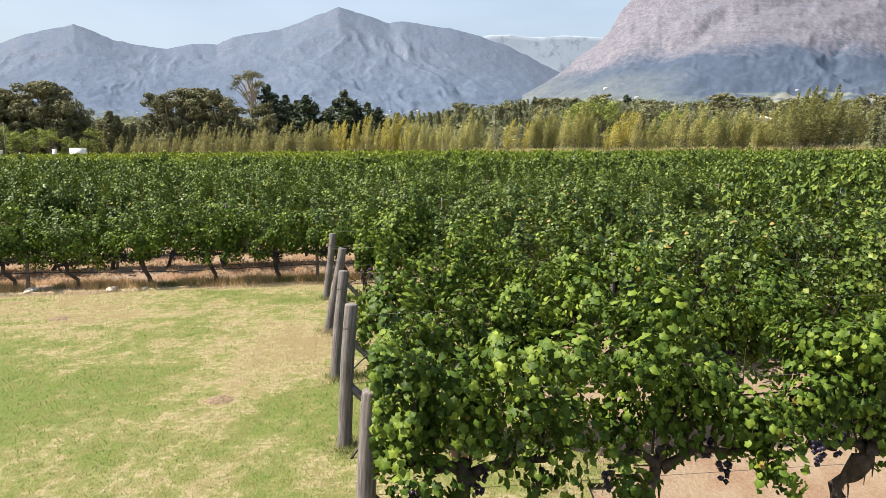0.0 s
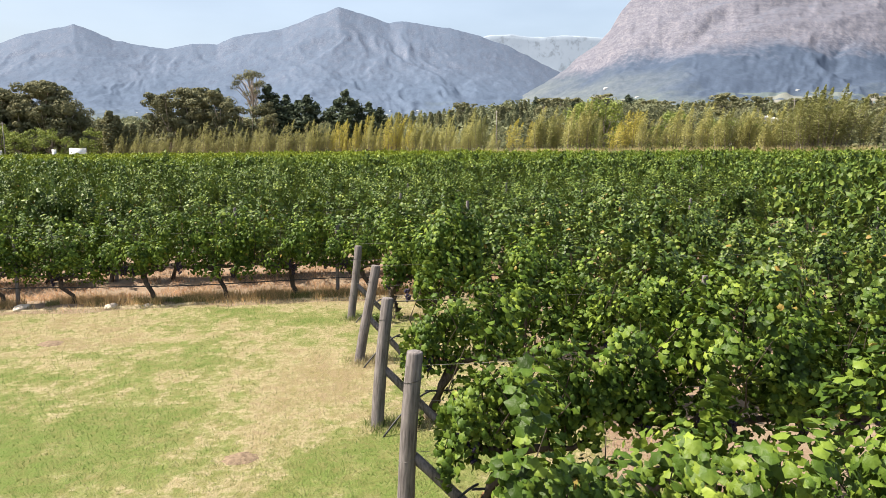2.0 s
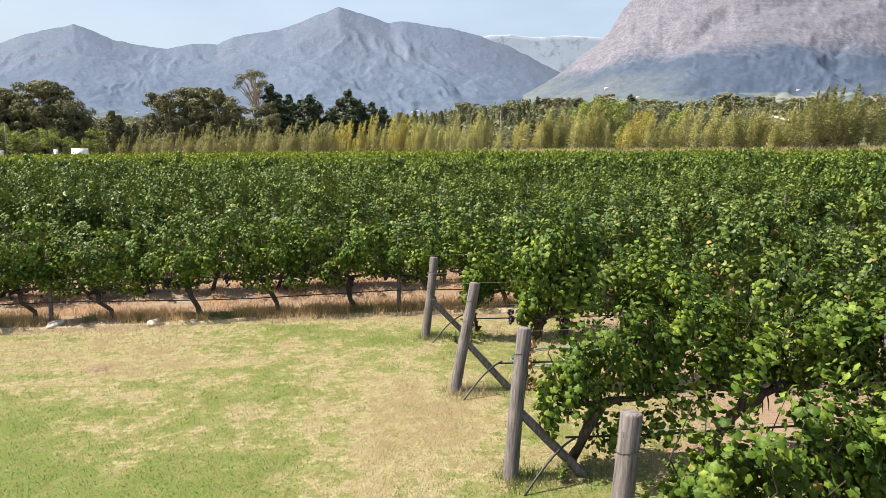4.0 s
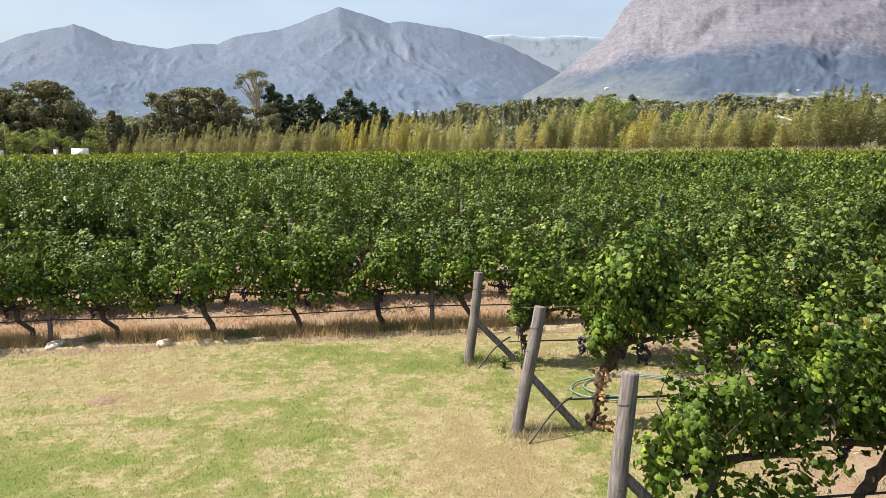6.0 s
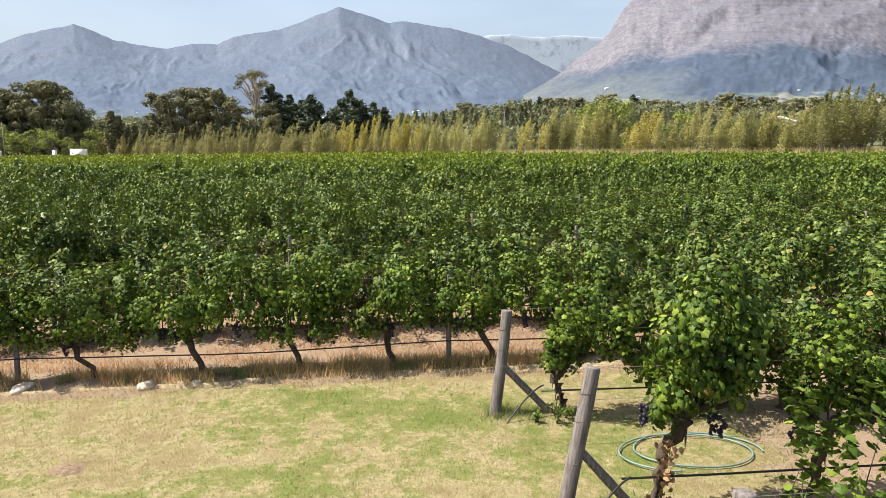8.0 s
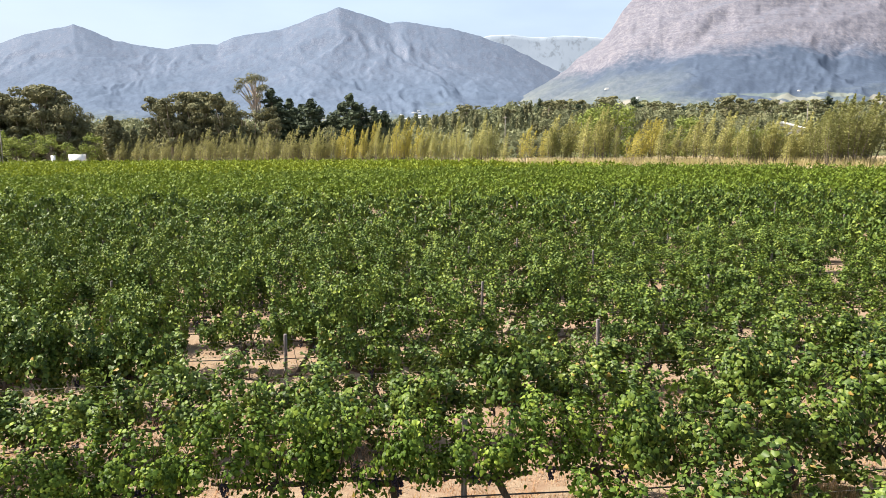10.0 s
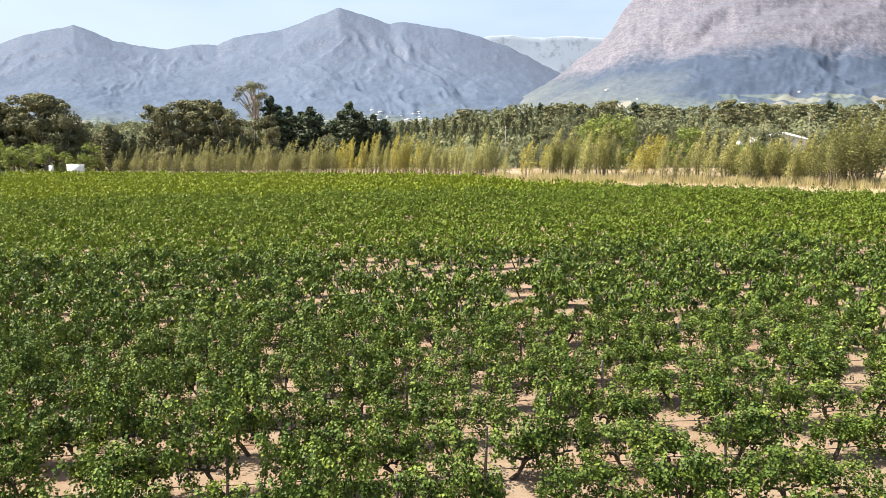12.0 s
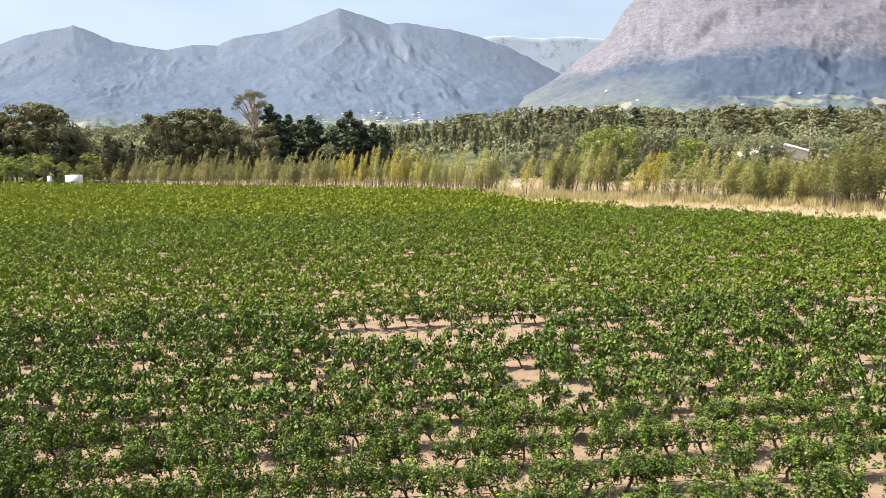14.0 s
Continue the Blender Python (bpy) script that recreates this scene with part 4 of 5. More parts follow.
n = 190000
gu, gv = rng.uniform(-13, 5, n), -2.5 + 14.2 * rng.random(n) ** 0.9
keep = lawn_edge(gu, gv) & (np.abs(gu - 1) < 0.72 * (gv + 7) + 1)
gx, gy = row_xy(gu[keep], gv[keep])
blades("lawn_grass", "short mown grass blades of the lawn", gx, gy, lawn_height(gx, gy), 0.027, 0.005, LAWN_BLADE, 81, 0.9)

n = 36000
gu, gv = rng.uniform(-16, 17, n), rng.normal(11.5, 0.2, n)
gx, gy = row_xy(gu, gv)
keep = fbm(gx * 1.5, gy * 1.5, 13, 3) > 0.42
blades("verge_grass", "tall straw-coloured dry grass below the vine row", gx[keep], gy[keep], ground_height(gx, gy)[keep], 0.19, 0.005, DRY_BLADE, 82, 0.35)
n = 26000
gu, gv = rng.uniform(-16, 9, n), rng.normal(11.42, 0.1, n)
gx, gy = row_xy(gu, gv)
keep = fbm(gx * 1.1, gy * 1.1, 23, 3) > 0.46
blades("green_verge", "tufts of green and straw grass along the lawn's edge", gx[keep], gy[keep], ground_height(gx, gy)[keep], 0.13, 0.006, VERGE_BLADE, 88, 0.4)
n = 90000
gu, gv = rng.uniform(-26, 30, n), 2.0 + 38 * rng.random(n) ** 0.8
gx, gy = row_xy(gu, gv)
keep = (fbm(gx * 0.9, gy * 0.9, 14, 4) > 0.52) & ((gv > 11.6) | (gu > 4.0)) & (np.abs(gx) < 0.72 * (gy + 5) + 2)
n = 46000
ru, rv = rng.uniform(-16, 17, n), rng.uniform(11.9, 16.3, n)
rx, ry = row_xy(ru, rv)
some = fbm(rx * 0.8, ry * 1.6, 15, 4) > 0.42
blades("red_straw", "low red-brown dead weeds behind the first long row", rx[some], ry[some], ground_height(rx, ry)[some], 0.1, 0.008, RED_STRAW, 85, 0.7)
blades("dry_grass", "patches of dry straw between the vine rows", gx[keep], gy[keep], ground_height(gx, gy)[keep], 0.09, 0.007, DRY_BLADE, 83, 0.6)

# ---------------- trees ----------------


def stem(r, h, lean, radius, b, bend=0.15, n=7, foot=-0.4):
    """A tapered, slightly crooked trunk; returns its line."""
    t = np.linspace(0, 1, n)
    p = np.stack([lean * t ** 1.3 + r.normal(0, bend, n) * t, r.normal(0, bend, n) * t, foot + (h - foot) * t], -1)
    b.tube(p, radius * (1.05 - t) ** 0.8 + 0.02, 6, True, 0.05)
    return p


def leafy(b, p, nrm, r, size):
    m = len(p)
    b.scatter(CLUMP_V, CLUMP_F, p, nrm, r.random(m) * 6.28, r.uniform(0.6, 1.35, m) * size)


def ball(r, n, centre, radii, b, size, hollow=0.55):
    """A clump of leaves round a centre, thicker towards its skin."""
    w = r.normal(size=(n, 3))
    w /= np.linalg.norm(w, axis=1)[:, None]
    d = hollow + (1 - hollow) * r.random(n) ** 0.7
    p = np.asarray(centre) + w * d[:, None] * np.asarray(radii)
    leafy(b, p, w + r.normal(0, 0.22, (n, 3)) + (0, 0, 0.2), r, size)


def tree(name, label, category, group, wood, leaves, bark, leaf):
    root = empty(name)
    part("trunk", wood.mesh("trunk", bark, True), root)
    part("crown", leaves.mesh("crown", leaf), root)
    return tagged(root, label, category, group)


def poplar(seed, leaf, label, fullness=1.0):
    """About 10 m: several plumes that lean with the wind, bare below."""
    r = np.random.default_rng(seed)
    lv = Build()
    root = empty("poplar")
    h = 10.0
    foot = np.array((0.0, 0.0, -0.4))
    for j in range(6):
        top = h * (1.0 if j == 0 else r.uniform(0.5, 0.98))
        a, out = r.random() * 6.28, (0.1 if j == 0 else r.uniform(0.35, 1.9))
        side = np.array((np.cos(a) * out, np.sin(a) * out, 0))
        t = np.linspace(0, 1, 7)[:, None]
        line = foot + side * np.sqrt(t) + np.array((r.uniform(0.7, 1.7) * (top / h), 0, 0)) * t ** 3 + np.array((0, 0, top + 0.4)) * t
        part("stem", Build().tube(line[:6], np.linspace(0.085, 0.015, 6), 5, True, 0.04).mesh("stem", TREE_BARK, True), root)
        n = int(480 * fullness * r.uniform(0.75, 1.25) * top / h)
        q = 0.33 + 0.67 * r.random(n) ** 0.9
        c = np.stack([np.interp(q, t[:, 0], line[:, i]) for i in range(3)], -1)
        w = (0.62 * np.sin(np.pi * np.clip(q * 1.02, 0, 1)) ** 0.8 + 0.05) * (0.7 + 0.6 * fbm(q * 7, 0 * q + j, seed, 3))
        p = c + r.normal(0, 0.62, (n, 3)) * np.stack([w, w, w * 0.8], -1)
        lv.scatter(TUFT_V, CLUMP_F, p, r.normal(0, 0.6, (n, 3)) + (-0.15, -0.15, 0.3), r.random(n) * 6.28, r.uniform(0.6, 1.35, n) * 0.186 / fullness ** 0.25)
    part("crown", lv.mesh("crown", leaf), root)
    return tagged(root, label, "tree", "poplar windbreak along the vineyard")


def gum(seed, h, leaf, bark, label, spread=0.27, clumps=30, open_top=False, low=0.22, leaves=92):
    """Eucalyptus: forked pale limbs, crown of many separate rounded clumps."""
    r = np.random.default_rng(seed)
    wood, lv = Build(), Build()
    main = stem(r, h * 0.7, r.normal(0, 0.03) * h, h * (0.011 if open_top else 0.02), wood, h * 0.012)
    root = empty("eucalyptus")
    part("trunk", wood.mesh("trunk", bark, True), root)
    for j in range(clumps):
        z = h * (r.uniform(0.74, 0.97) if open_top else r.uniform(low, 0.92))
        k = (z / h - low) / (1 - low)
        w = spread * h * (0.35 + 1.1 * np.sqrt(max(0.0, k * (1.02 - k)))) * (0.95 if open_top else 1)
        a, q = r.random() * 6.28, np.sqrt(r.random())
        if open_top:
            w, z = h * 0.19, h * (0.965 - 0.15 * q ** 3 - 0.06 * r.random() - (0.22 * r.random() if j % 5 == 4 else 0))
        c = np.array((np.cos(a) * q * w, np.sin(a) * q * w, z))
        s = h * r.uniform(0.05, 0.11) * (0.5 if open_top else 1)
        zi = int(np.clip(len(main) * min(z / h, 0.9) * (r.uniform(0.75, 1.1) if open_top else r.uniform(0.45, 0.8)), 1, len(main) - 1))
        m0 = main[zi]
        if open_top or j % 3 == 0:
            b = Build().tube([m0, m0 * 0.5 + c * 0.5 + np.array((0, 0, 0.03 * h)) * r.normal(), c], [h * 0.009, h * 0.006, h * 0.002], 5, False)
            part("limb", b.mesh("limb", bark, True), root)
        ball(r, 110 if open_top else leaves, c, (s * 1.25, s * 1.25, s * 0.8), lv, (0.42 if open_top else 0.0255 * h * math.sqrt(190 / leaves)), 0.66)
    part("crown", lv.mesh("crown", leaf), root)
    return tagged(root, label, "tree", "trees behind the vineyard")


def pine(seed, h, label):
    """Dark pine: ragged tiers of flat needle clumps on a straight trunk."""
    r = np.random.default_rng(seed)
    wood, lv = Build(), Build()
    stem(r, h * 0.97, 0, h * 0.014, wood, 0.1)
    for j in range(30):
        z = h * (0.22 + 0.77 * (j + r.random()) / 30)
        w = h * 0.24 * (1.08 - ((z / h - 0.2) / 0.8) ** 2.6) * r.uniform(0.45, 1.15)
        a = r.random() * 6.28
        tip = np.array((np.cos(a) * w, np.sin(a) * w, z + 0.05 * h * r.random()))
        wood.tube([(0, 0, z - 0.02 * h), tip], [0.07, 0.02], 4, False)
        ball(r, 58, tip * (0.6, 0.6, 1), (w * 0.6 + 0.8, w * 0.6 + 0.8, h * 0.035 + 0.5), lv, 1.0, 0.2)
    ball(r, 40, (0, 0, h * 0.96), (0.9, 0.9, 1.4), lv, 0.5, 0.2)
    return tree("pine", label, "tree", "trees behind the vineyard", wood, lv, TREE_BARK, PINE_LEAF)


def broad(seed, leaf, label, name="broadleaf_tree", h=10.0, low=0.06, wide=0.36):
    """Rounded tree or big bush, leafy to the ground."""
    r = np.random.default_rng(seed)
    wood, lv = Build(), Build()
    main = stem(r, h * 0.6, 0.2, h * 0.022, wood, 0.1)
    for j in range(24):
        k = r.random()
        z = h * (low + (0.9 - low) * k)
        w = h * wide * (0.4 + 0.9 * np.sqrt(k * (1.05 - k)))
        a, q = r.random() * 6.28, np.sqrt(r.random())
        c = np.array((np.cos(a) * q * w, np.sin(a) * q * w, z))
        s = h * r.uniform(0.09, 0.16)
        wood.tube([main[2], c], [0.06, 0.02], 4, False)
        ball(r, 66, c, (s, s, s * 0.85), lv, h * 0.031 + 0.05, 0.66)
    return tree(name, label, "tree", "trees behind the vineyard", wood, lv, TREE_BARK, leaf)


def conifer(seed, leaf, label):
    """Slender upright tree of about 10 m with a dark feathery crown."""
    r = np.random.default_rng(seed)
    wood, lv = Build(), Build()
    stem(r, 9.6, r.normal(0, 0.15), 0.13, wood, 0.06)
    n = 800
    z = 1.2 + 8.8 * r.random(n) ** 0.85
    w = (0.25 + 1.15 * np.sin(np.pi * np.clip((z - 0.6) / 9.8, 0, 1)) ** 0.8) * (0.7 + 0.6 * fbm(z * 1.2, 0 * z + seed, seed, 3))
    a = r.random(n) * 6.28
    d = w * np.sqrt(r.random(n))
    leafy(lv, np.stack([np.cos(a) * d, np.sin(a) * d, z], -1), np.stack([np.cos(a), np.sin(a), 0 * a + 0.4], -1) + r.normal(0, 0.5, (n, 3)), r, 0.54)
    return tree("slender_tree", label, "tree", "trees behind the vineyard", wood, lv, TREE_BARK, leaf)


POPLARS = [poplar(1100 + i, POPLAR_LEAF, "slender olive-green poplar leaning in the wind", 0.8) for i in range(5)]
GREEN = [poplar(1130 + i, DEEP_LEAF, "bushy deep green poplar leaning in the wind", 1.15) for i in range(3)]
GOLDEN = [poplar(1150 + i, GOLD_LEAF, "slender poplar turning golden yellow", 0.7) for i in range(3)]
OLIVE = [poplar(1170 + i, OLIVE_LEAF, "slender brownish-olive poplar with thinning leaves", 0.6) for i in range(3)]
GUMS = [gum(1200 + i, 28.0, GUM_LEAF, PALE_BARK, "tall olive-grey eucalyptus with a clumpy crown", (0.24, 0.3, 0.27, 0.22)[i], 34, low=(0.12, 0.2, 0.08, 0.16)[i], leaves=135) for i in range(4)]
BACK_GUMS = [gum(1250 + i, 28.0, GUM_LEAF, PALE_BARK, "olive-grey eucalyptus in the far woods", leaves=60) for i in range(3)]
PINES = [pine(1300 + i, 26.0, "tall dark green pine") for i in range(3)]
BUSHES = [broad(1400 + i, BROAD_LEAF, "rounded green leafy tree") for i in range(4)]
BACK_TREES = [broad(1450 + i, BACK_LEAF, "rounded dark green leafy tree") for i in range(4)]
SLENDER = [conifer(1500 + i, GUM_LEAF if i < 2 else BACK_LEAF, "slender dark olive tree in a dense stand") for i in range(4)]
TALL_GUM = gum(1600, 38.0, GUM_LEAF, PALE_BARK, "very tall eucalyptus with bare pale limbs and a sparse top", 0.22, 30, True)
MODELS = OLIVE + GREEN + POPLARS + GOLDEN + GUMS + BACK_GUMS + PINES + BUSHES + BACK_TREES + SLENDER + [TALL_GUM]
tr = np.random.default_rng(99)


def plant(src, s, d, scale, wide=1.0, turn=True):
    """A copy of a tree at bearing s (metres aside for each metre ahead) and distance d."""
    x, y = s * d, d
    m = pose(x, y, float(land(x, y)) - 0.1, 0, 0, tr.uniform(0, 360) if turn else tr.normal(0, 20))
    copy_thing(src, Matrix.Identity(4)).matrix_world = m @ Matrix.Diagonal((scale * wide, scale * wide, scale, 1))


# windbreak on the near, dry side
for i in range(34):
    f = (i + tr.uniform(-0.3, 0.3)) / 33
    s = 0.60 - 0.53 * f
    d = 129 + 44 * f ** 1.1 + tr.normal(0, 1.3)
    if 0.085 < s < 0.125 and tr.random() < 0.7:
        continue
    gold = abs(s - 0.285) < 0.022 or (s < 0.17 and tr.random() < 0.3)
    tall = 1.15 + 0.06 * math.sin(i * 1.7) + (0.1 if abs(s - 0.18) < 0.05 else 0) - (0.14 if 0.455 < s < 0.53 else 0)
    plant((GOLDEN if gold else GREEN if s > 0.52 or tr.random() < 0.25 else POPLARS)[int(tr.integers(3))], s, d, tall * tr.uniform(0.7, 1.06), tr.uniform(1.0, 1.5), False)
for s, d, k in ((0.43, 141, 1.0), (0.45, 139, 1.03), (0.458, 139, 1.1), (0.468, 138, 1.08), (0.48, 138, 1.06), (0.492, 137, 1.05), (0.503, 136, 1.06), (0.515, 135, 1.08), (0.545, 127, 1.35), (0.565, 130, 1.5), (0.58, 126, 1.45), (0.60, 129, 1.4), (0.635, 128, 1.3), (0.53, 131, 1.1), (0.155, 168, 1.3), (0.175, 166, 1.35), (0.20, 164, 1.25)):
    plant((GREEN if s > 0.52 else POPLARS)[int(tr.integers(3))], s, d, k * tr.uniform(0.82, 1.0), 1.25, False)
# windbreak on the far side
for i in range(100):
    f = (i + tr.uniform(-0.3, 0.3)) / 99
    s = 0.065 - 0.555 * f
    d = 178 + 78 * f + tr.normal(0, 2)
    gold = -0.16 < s < -0.03 and tr.random() < 0.75
    k = 1.08 + 0.1 * math.sin(i * 0.9)
    plant((GOLDEN if gold else OLIVE if s < -0.15 + tr.normal(0, 0.03) else POPLARS)[int(tr.integers(3))], s, d, k * tr.uniform(0.65, 1.12), tr.uniform(0.9, 1.35), False)
# eucalyptus, pines and bushes on the left
for s, d, k in ((-0.70, 285, 0.95), (-0.61, 266, 0.8), (-0.57, 266, 0.75), (-0.675, 268, 0.85), (-0.665, 275, 0.9), (-0.625, 278, 1.0), (-0.585, 272, 1.08), (-0.555, 280, 0.92), (-0.52, 276, 0.8), (-0.60, 290, 1.0), (-0.645, 268, 0.72), (-0.54, 268, 0.9), (-0.57, 270, 1.15), (-0.598, 276, 1.2), (-0.635, 270, 1.05), (-0.552, 274, 1.0), (-0.66, 264, 1.0),
                (-0.405, 292, 1.0), (-0.375, 288, 1.1), (-0.34, 292, 1.1), (-0.39, 284, 0.95), (-0.355, 286, 1.05), (-0.315, 286, 1.0), (-0.29, 296, 0.8), (-0.255, 295, 0.85), (-0.36, 300, 0.95), (-0.245, 285, 0.65)):
    plant(GUMS[int(tr.integers(4))], s, d, k)
plant(TALL_GUM, -0.272, 300, 1.0)
for s, d, k in ((-0.245, 304, 1.12), (-0.222, 308, 0.98), (-0.233, 298, 0.9), (-0.212, 300, 0.82), (-0.19, 300, 0.95), (-0.178, 306, 0.85), (-0.142, 304, 0.9), (-0.118, 300, 0.85),  (-0.205, 312, 0.9), (-0.15, 300, 0.85), (-0.132, 296, 1.0), (-0.10, 300, 0.82), (-0.085, 304, 0.75), (-0.345, 312, 1.1), (-0.318, 315, 1.1), (-0.165, 306, 0.7)):
    plant(PINES[int(tr.integers(3))], s, d, k, 1.3)
for i in range(16):
    plant(PINES[int(tr.integers(3))], -0.53 + 0.008 * i + tr.normal(0, 0.002), 345 + tr.normal(0, 10), 0.5 * tr.uniform(0.8, 1.2))
for s, d, k in ((-0.64, 252, 1.4), (-0.615, 250, 1.05), (-0.59, 252, 1.25), (-0.565, 250, 1.15), (-0.545, 251, 0.9), (-0.655, 256, 1.7), (-0.50, 258, 1.2), (-0.515, 254, 0.8)):
    plant(BUSHES[int(tr.integers(4))], s, d, k, 1.15)
for s, d, k in ((-0.478, 254, 1.75), (-0.468, 258, 1.6), (-0.49, 262, 1.5), (-0.445, 262, 1.3), (-0.43, 260, 1.35), (-0.455, 256, 1.2)):
    plant(SLENDER[int(tr.integers(2))], s, d, k, 1.25)
for i in range(44):
    s = -0.56 + 0.5 * (i + tr.random()) / 44
    plant((SLENDER + BACK_TREES)[int(tr.integers(8))], s, 305 + tr.normal(0, 9), 1.45 * tr.uniform(0.75, 1.1), 1.2)
# dense stand in the middle, woods behind on the right
for i in range(74):
    s = -0.1 + 0.36 * (i + tr.random()) / 74
    plant(SLENDER[int(tr.integers(4))], s, 470 + tr.normal(0, 30), 1.65 * tr.uniform(0.6, 1.12), 0.9)
for i in range(52):
    s = 0.0 + 0.72 * (i + tr.random()) / 52
    plant((BACK_GUMS + PINES[:1])[int(tr.integers(4))], s, 540 + tr.normal(0, 45), 0.62 * tr.uniform(0.4, 1.35), 1.5)
for i in range(44):
    s = 0.12 + 0.56 * (i + tr.random()) / 44
    plant((BACK_TREES + SLENDER[:2])[int(tr.integers(6))], s, 350 + tr.normal(0, 28), 1.7 * tr.uniform(0.7, 1.15), 1.2)
for s, d, k in ((0.205, 226, 1.75), (0.225, 232, 1.95), (0.245, 230, 1.8), (0.335, 236, 1.5), (0.36, 232, 1.4)):
    plant(BUSHES[int(tr.integers(4))], s, d, k, 1.1)
for s, d, k in ((0.275, 240, 2.0), (0.295, 242, 2.1), (0.315, 246, 1.9), (0.385, 228, 1.4), (0.405, 240, 1.3), (0.425, 232, 1.15), (0.56, 228, 1.5), (0.59, 232, 1.55), (0.437, 218, 1.4), (0.452, 221, 1.5), (0.467, 219, 1.38), (0.486, 221, 1.05), (0.505, 219, 0.9), (0.52, 222, 0.78), (0.075, 258, 0.8), (0.09, 262, 1.0), (0.105, 260, 0.85), (0.12, 264, 1.05), (0.135, 262, 0.9), (0.15, 266, 1.1)):
    plant(BACK_TREES[int(tr.integers(4))], s, d, k)
for s, d, k in ((0.43, 146, 0.8), (0.448, 147, 0.85), (0.466, 148, 0.8), (0.42, 154, 0.85), (0.41, 156, 0.9), (0.50, 147, 0.6), (0.485, 147, 0.7)):
    plant(BUSHES[int(tr.integers(4))], s, d, k)
for s in (0.36, 0.372, 0.386, 0.41, 0.425, 0.40, 0.45, 0.465, 0.52, 0.53, 0.548):
    plant(SLENDER[int(tr.integers(4))], s, 205 + tr.normal(0, 5), tr.uniform(0.9, 1.2), 1.0)
for ob in MODELS:
    for o in (*ob.children_recursive, ob):
        bpy.data.objects.remove(o)


def far_woods():
    """Tree crowns of the woods that stretch up the valley, as one mass."""
    r = np.random.default_rng(404)
    b = Build()
    for k in range(2200):
        d = 325 + 640 * r.random() ** 0.9
        s = r.uniform(-0.85, 0.85)
        x, y = s * d, d
        if fbm(np.array([x * 0.012]), np.array([y * 0.012]), 70, 3)[0] < 0.36:
            continue
        h = r.uniform(6, 13)
        w = h * r.uniform(0.35, 0.6)
        n = 32
        q = r.normal(size=(n, 3))
        q /= np.linalg.norm(q, axis=1)[:, None]
        q[:, 2] = np.abs(q[:, 2]) * 1.2 - 0.2
        p = np.array((x, y, float(land(x, y)) + h * 0.5)) + q * (w, w, h * 0.5)
        leafy(b, p, q + r.normal(0, 0.5, (n, 3)), r, 1.5 + d * 0.0014)
    tagged(new("far_woods", b.mesh("far_woods", BACK_LEAF)), "dark green woods up the valley, greyed in colour for haze", "woods", kind="stuff")


far_woods()

# straw-coloured strip between the vines and the windbreak
n = 90000
f = rng.random(n)
gs = 0.70 - 0.64 * f
gd = 101 + 42 * f + rng.random(n) ** 1.3 * (125 - 30 * f)
gx, gy = gs * gd, gd
keep = fbm(gx * 0.25, gy * 0.25, 18, 3) > 0.36
blades("tall_dry_grass", "tall pale straw grass below the poplars", gx[keep], gy[keep], land(gx, gy)[keep], 0.7, 0.09, PALE_STRAW, 84, 0.4)

n = 34000
f = rng.random(n)
gs = 0.66 - 0.60 * f
gd = 125 + 44 * f ** 1.1 + rng.normal(0, 4, n)
gx, gy = gs * gd, gd
keep = fbm(gx * 0.35, gy * 0.35, 19, 3) > 0.45
blades("dry_brush", "pale olive and straw brush at the feet of the poplars", gx[keep], gy[keep], land(gx, gy)[keep], 1.9, 0.09, BRUSH_BLADE, 87, 0.3)

# ---------------- buildings ----------------


def gable_house(x, y, z, w, depth, eave, ridge, turn, label, wall=WHITE_WALL, roof_mat=GREY_ROOF):
    """A house with a pitched roof, its gable to the front, with door and windows."""
    root = empty("house", pose(x, y, z, 0, 0, turn))
    b = Build()
    hw, hd = w / 2, depth / 2
    v = []
    for yy in (-hd, hd):
        v += [(-hw, yy, -2), (hw, yy, -2), (hw, yy, eave), (0, yy, ridge), (-hw, yy, eave)]
    b.add(v, [(1, 6, 7, 2), (0, 4, 9, 5)], [(0, 1, 2), (0, 2, 4), (2, 3, 4), (5, 7, 6), (5, 9, 7), (7, 9, 8)])
    part("wall", b.mesh("wall", wall), root)
    over, th = 0.06 * w, 0.03 * w
    slope = (ridge - eave) / hw
    for sgn in (-1, 1):
        b = Build()
        x1 = sgn * (hw + over)
        z1 = eave - over * slope
        v = [(0, yy, ridge + dz + 0.02) for yy in (-hd - over, hd + over) for dz in (0, th)] + [(x1, yy, z1 + dz + 0.02) for yy in (-hd - over, hd + over) for dz in (0, th)]
        b.add(v, [(0, 2, 6, 4), (1, 5, 7, 3), (0, 4, 5, 1), (2, 3, 7, 6), (4, 6, 7, 5), (0, 1, 3, 2)])
        part("roof", b.mesh("roof", roof_mat), root, "light roof slope")
    for k in (-1, 1):
        b = Build().box((k * hw * 0.5 - 0.09 * w, -hd - 0.05, eave * 0.35), (k * hw * 0.5 + 0.09 * w, -hd + 0.05, eave * 0.75))
        part("window", b.mesh("window", DARK_GLASS), root, "dark window")
    tagged(root, label, "house")
    return root


DARK_GLASS = plain("dark_window", (0.03, 0.035, 0.04), 0.15, 0.5)
hx, hy = 109.5, 234.0
gable_house(hx, hy, float(land(hx, hy)), 24.0, 14, 7.6, 10.9, -4, "white house with a light pitched roof behind poplars", WHITE_WALL, WHITE_WALL)


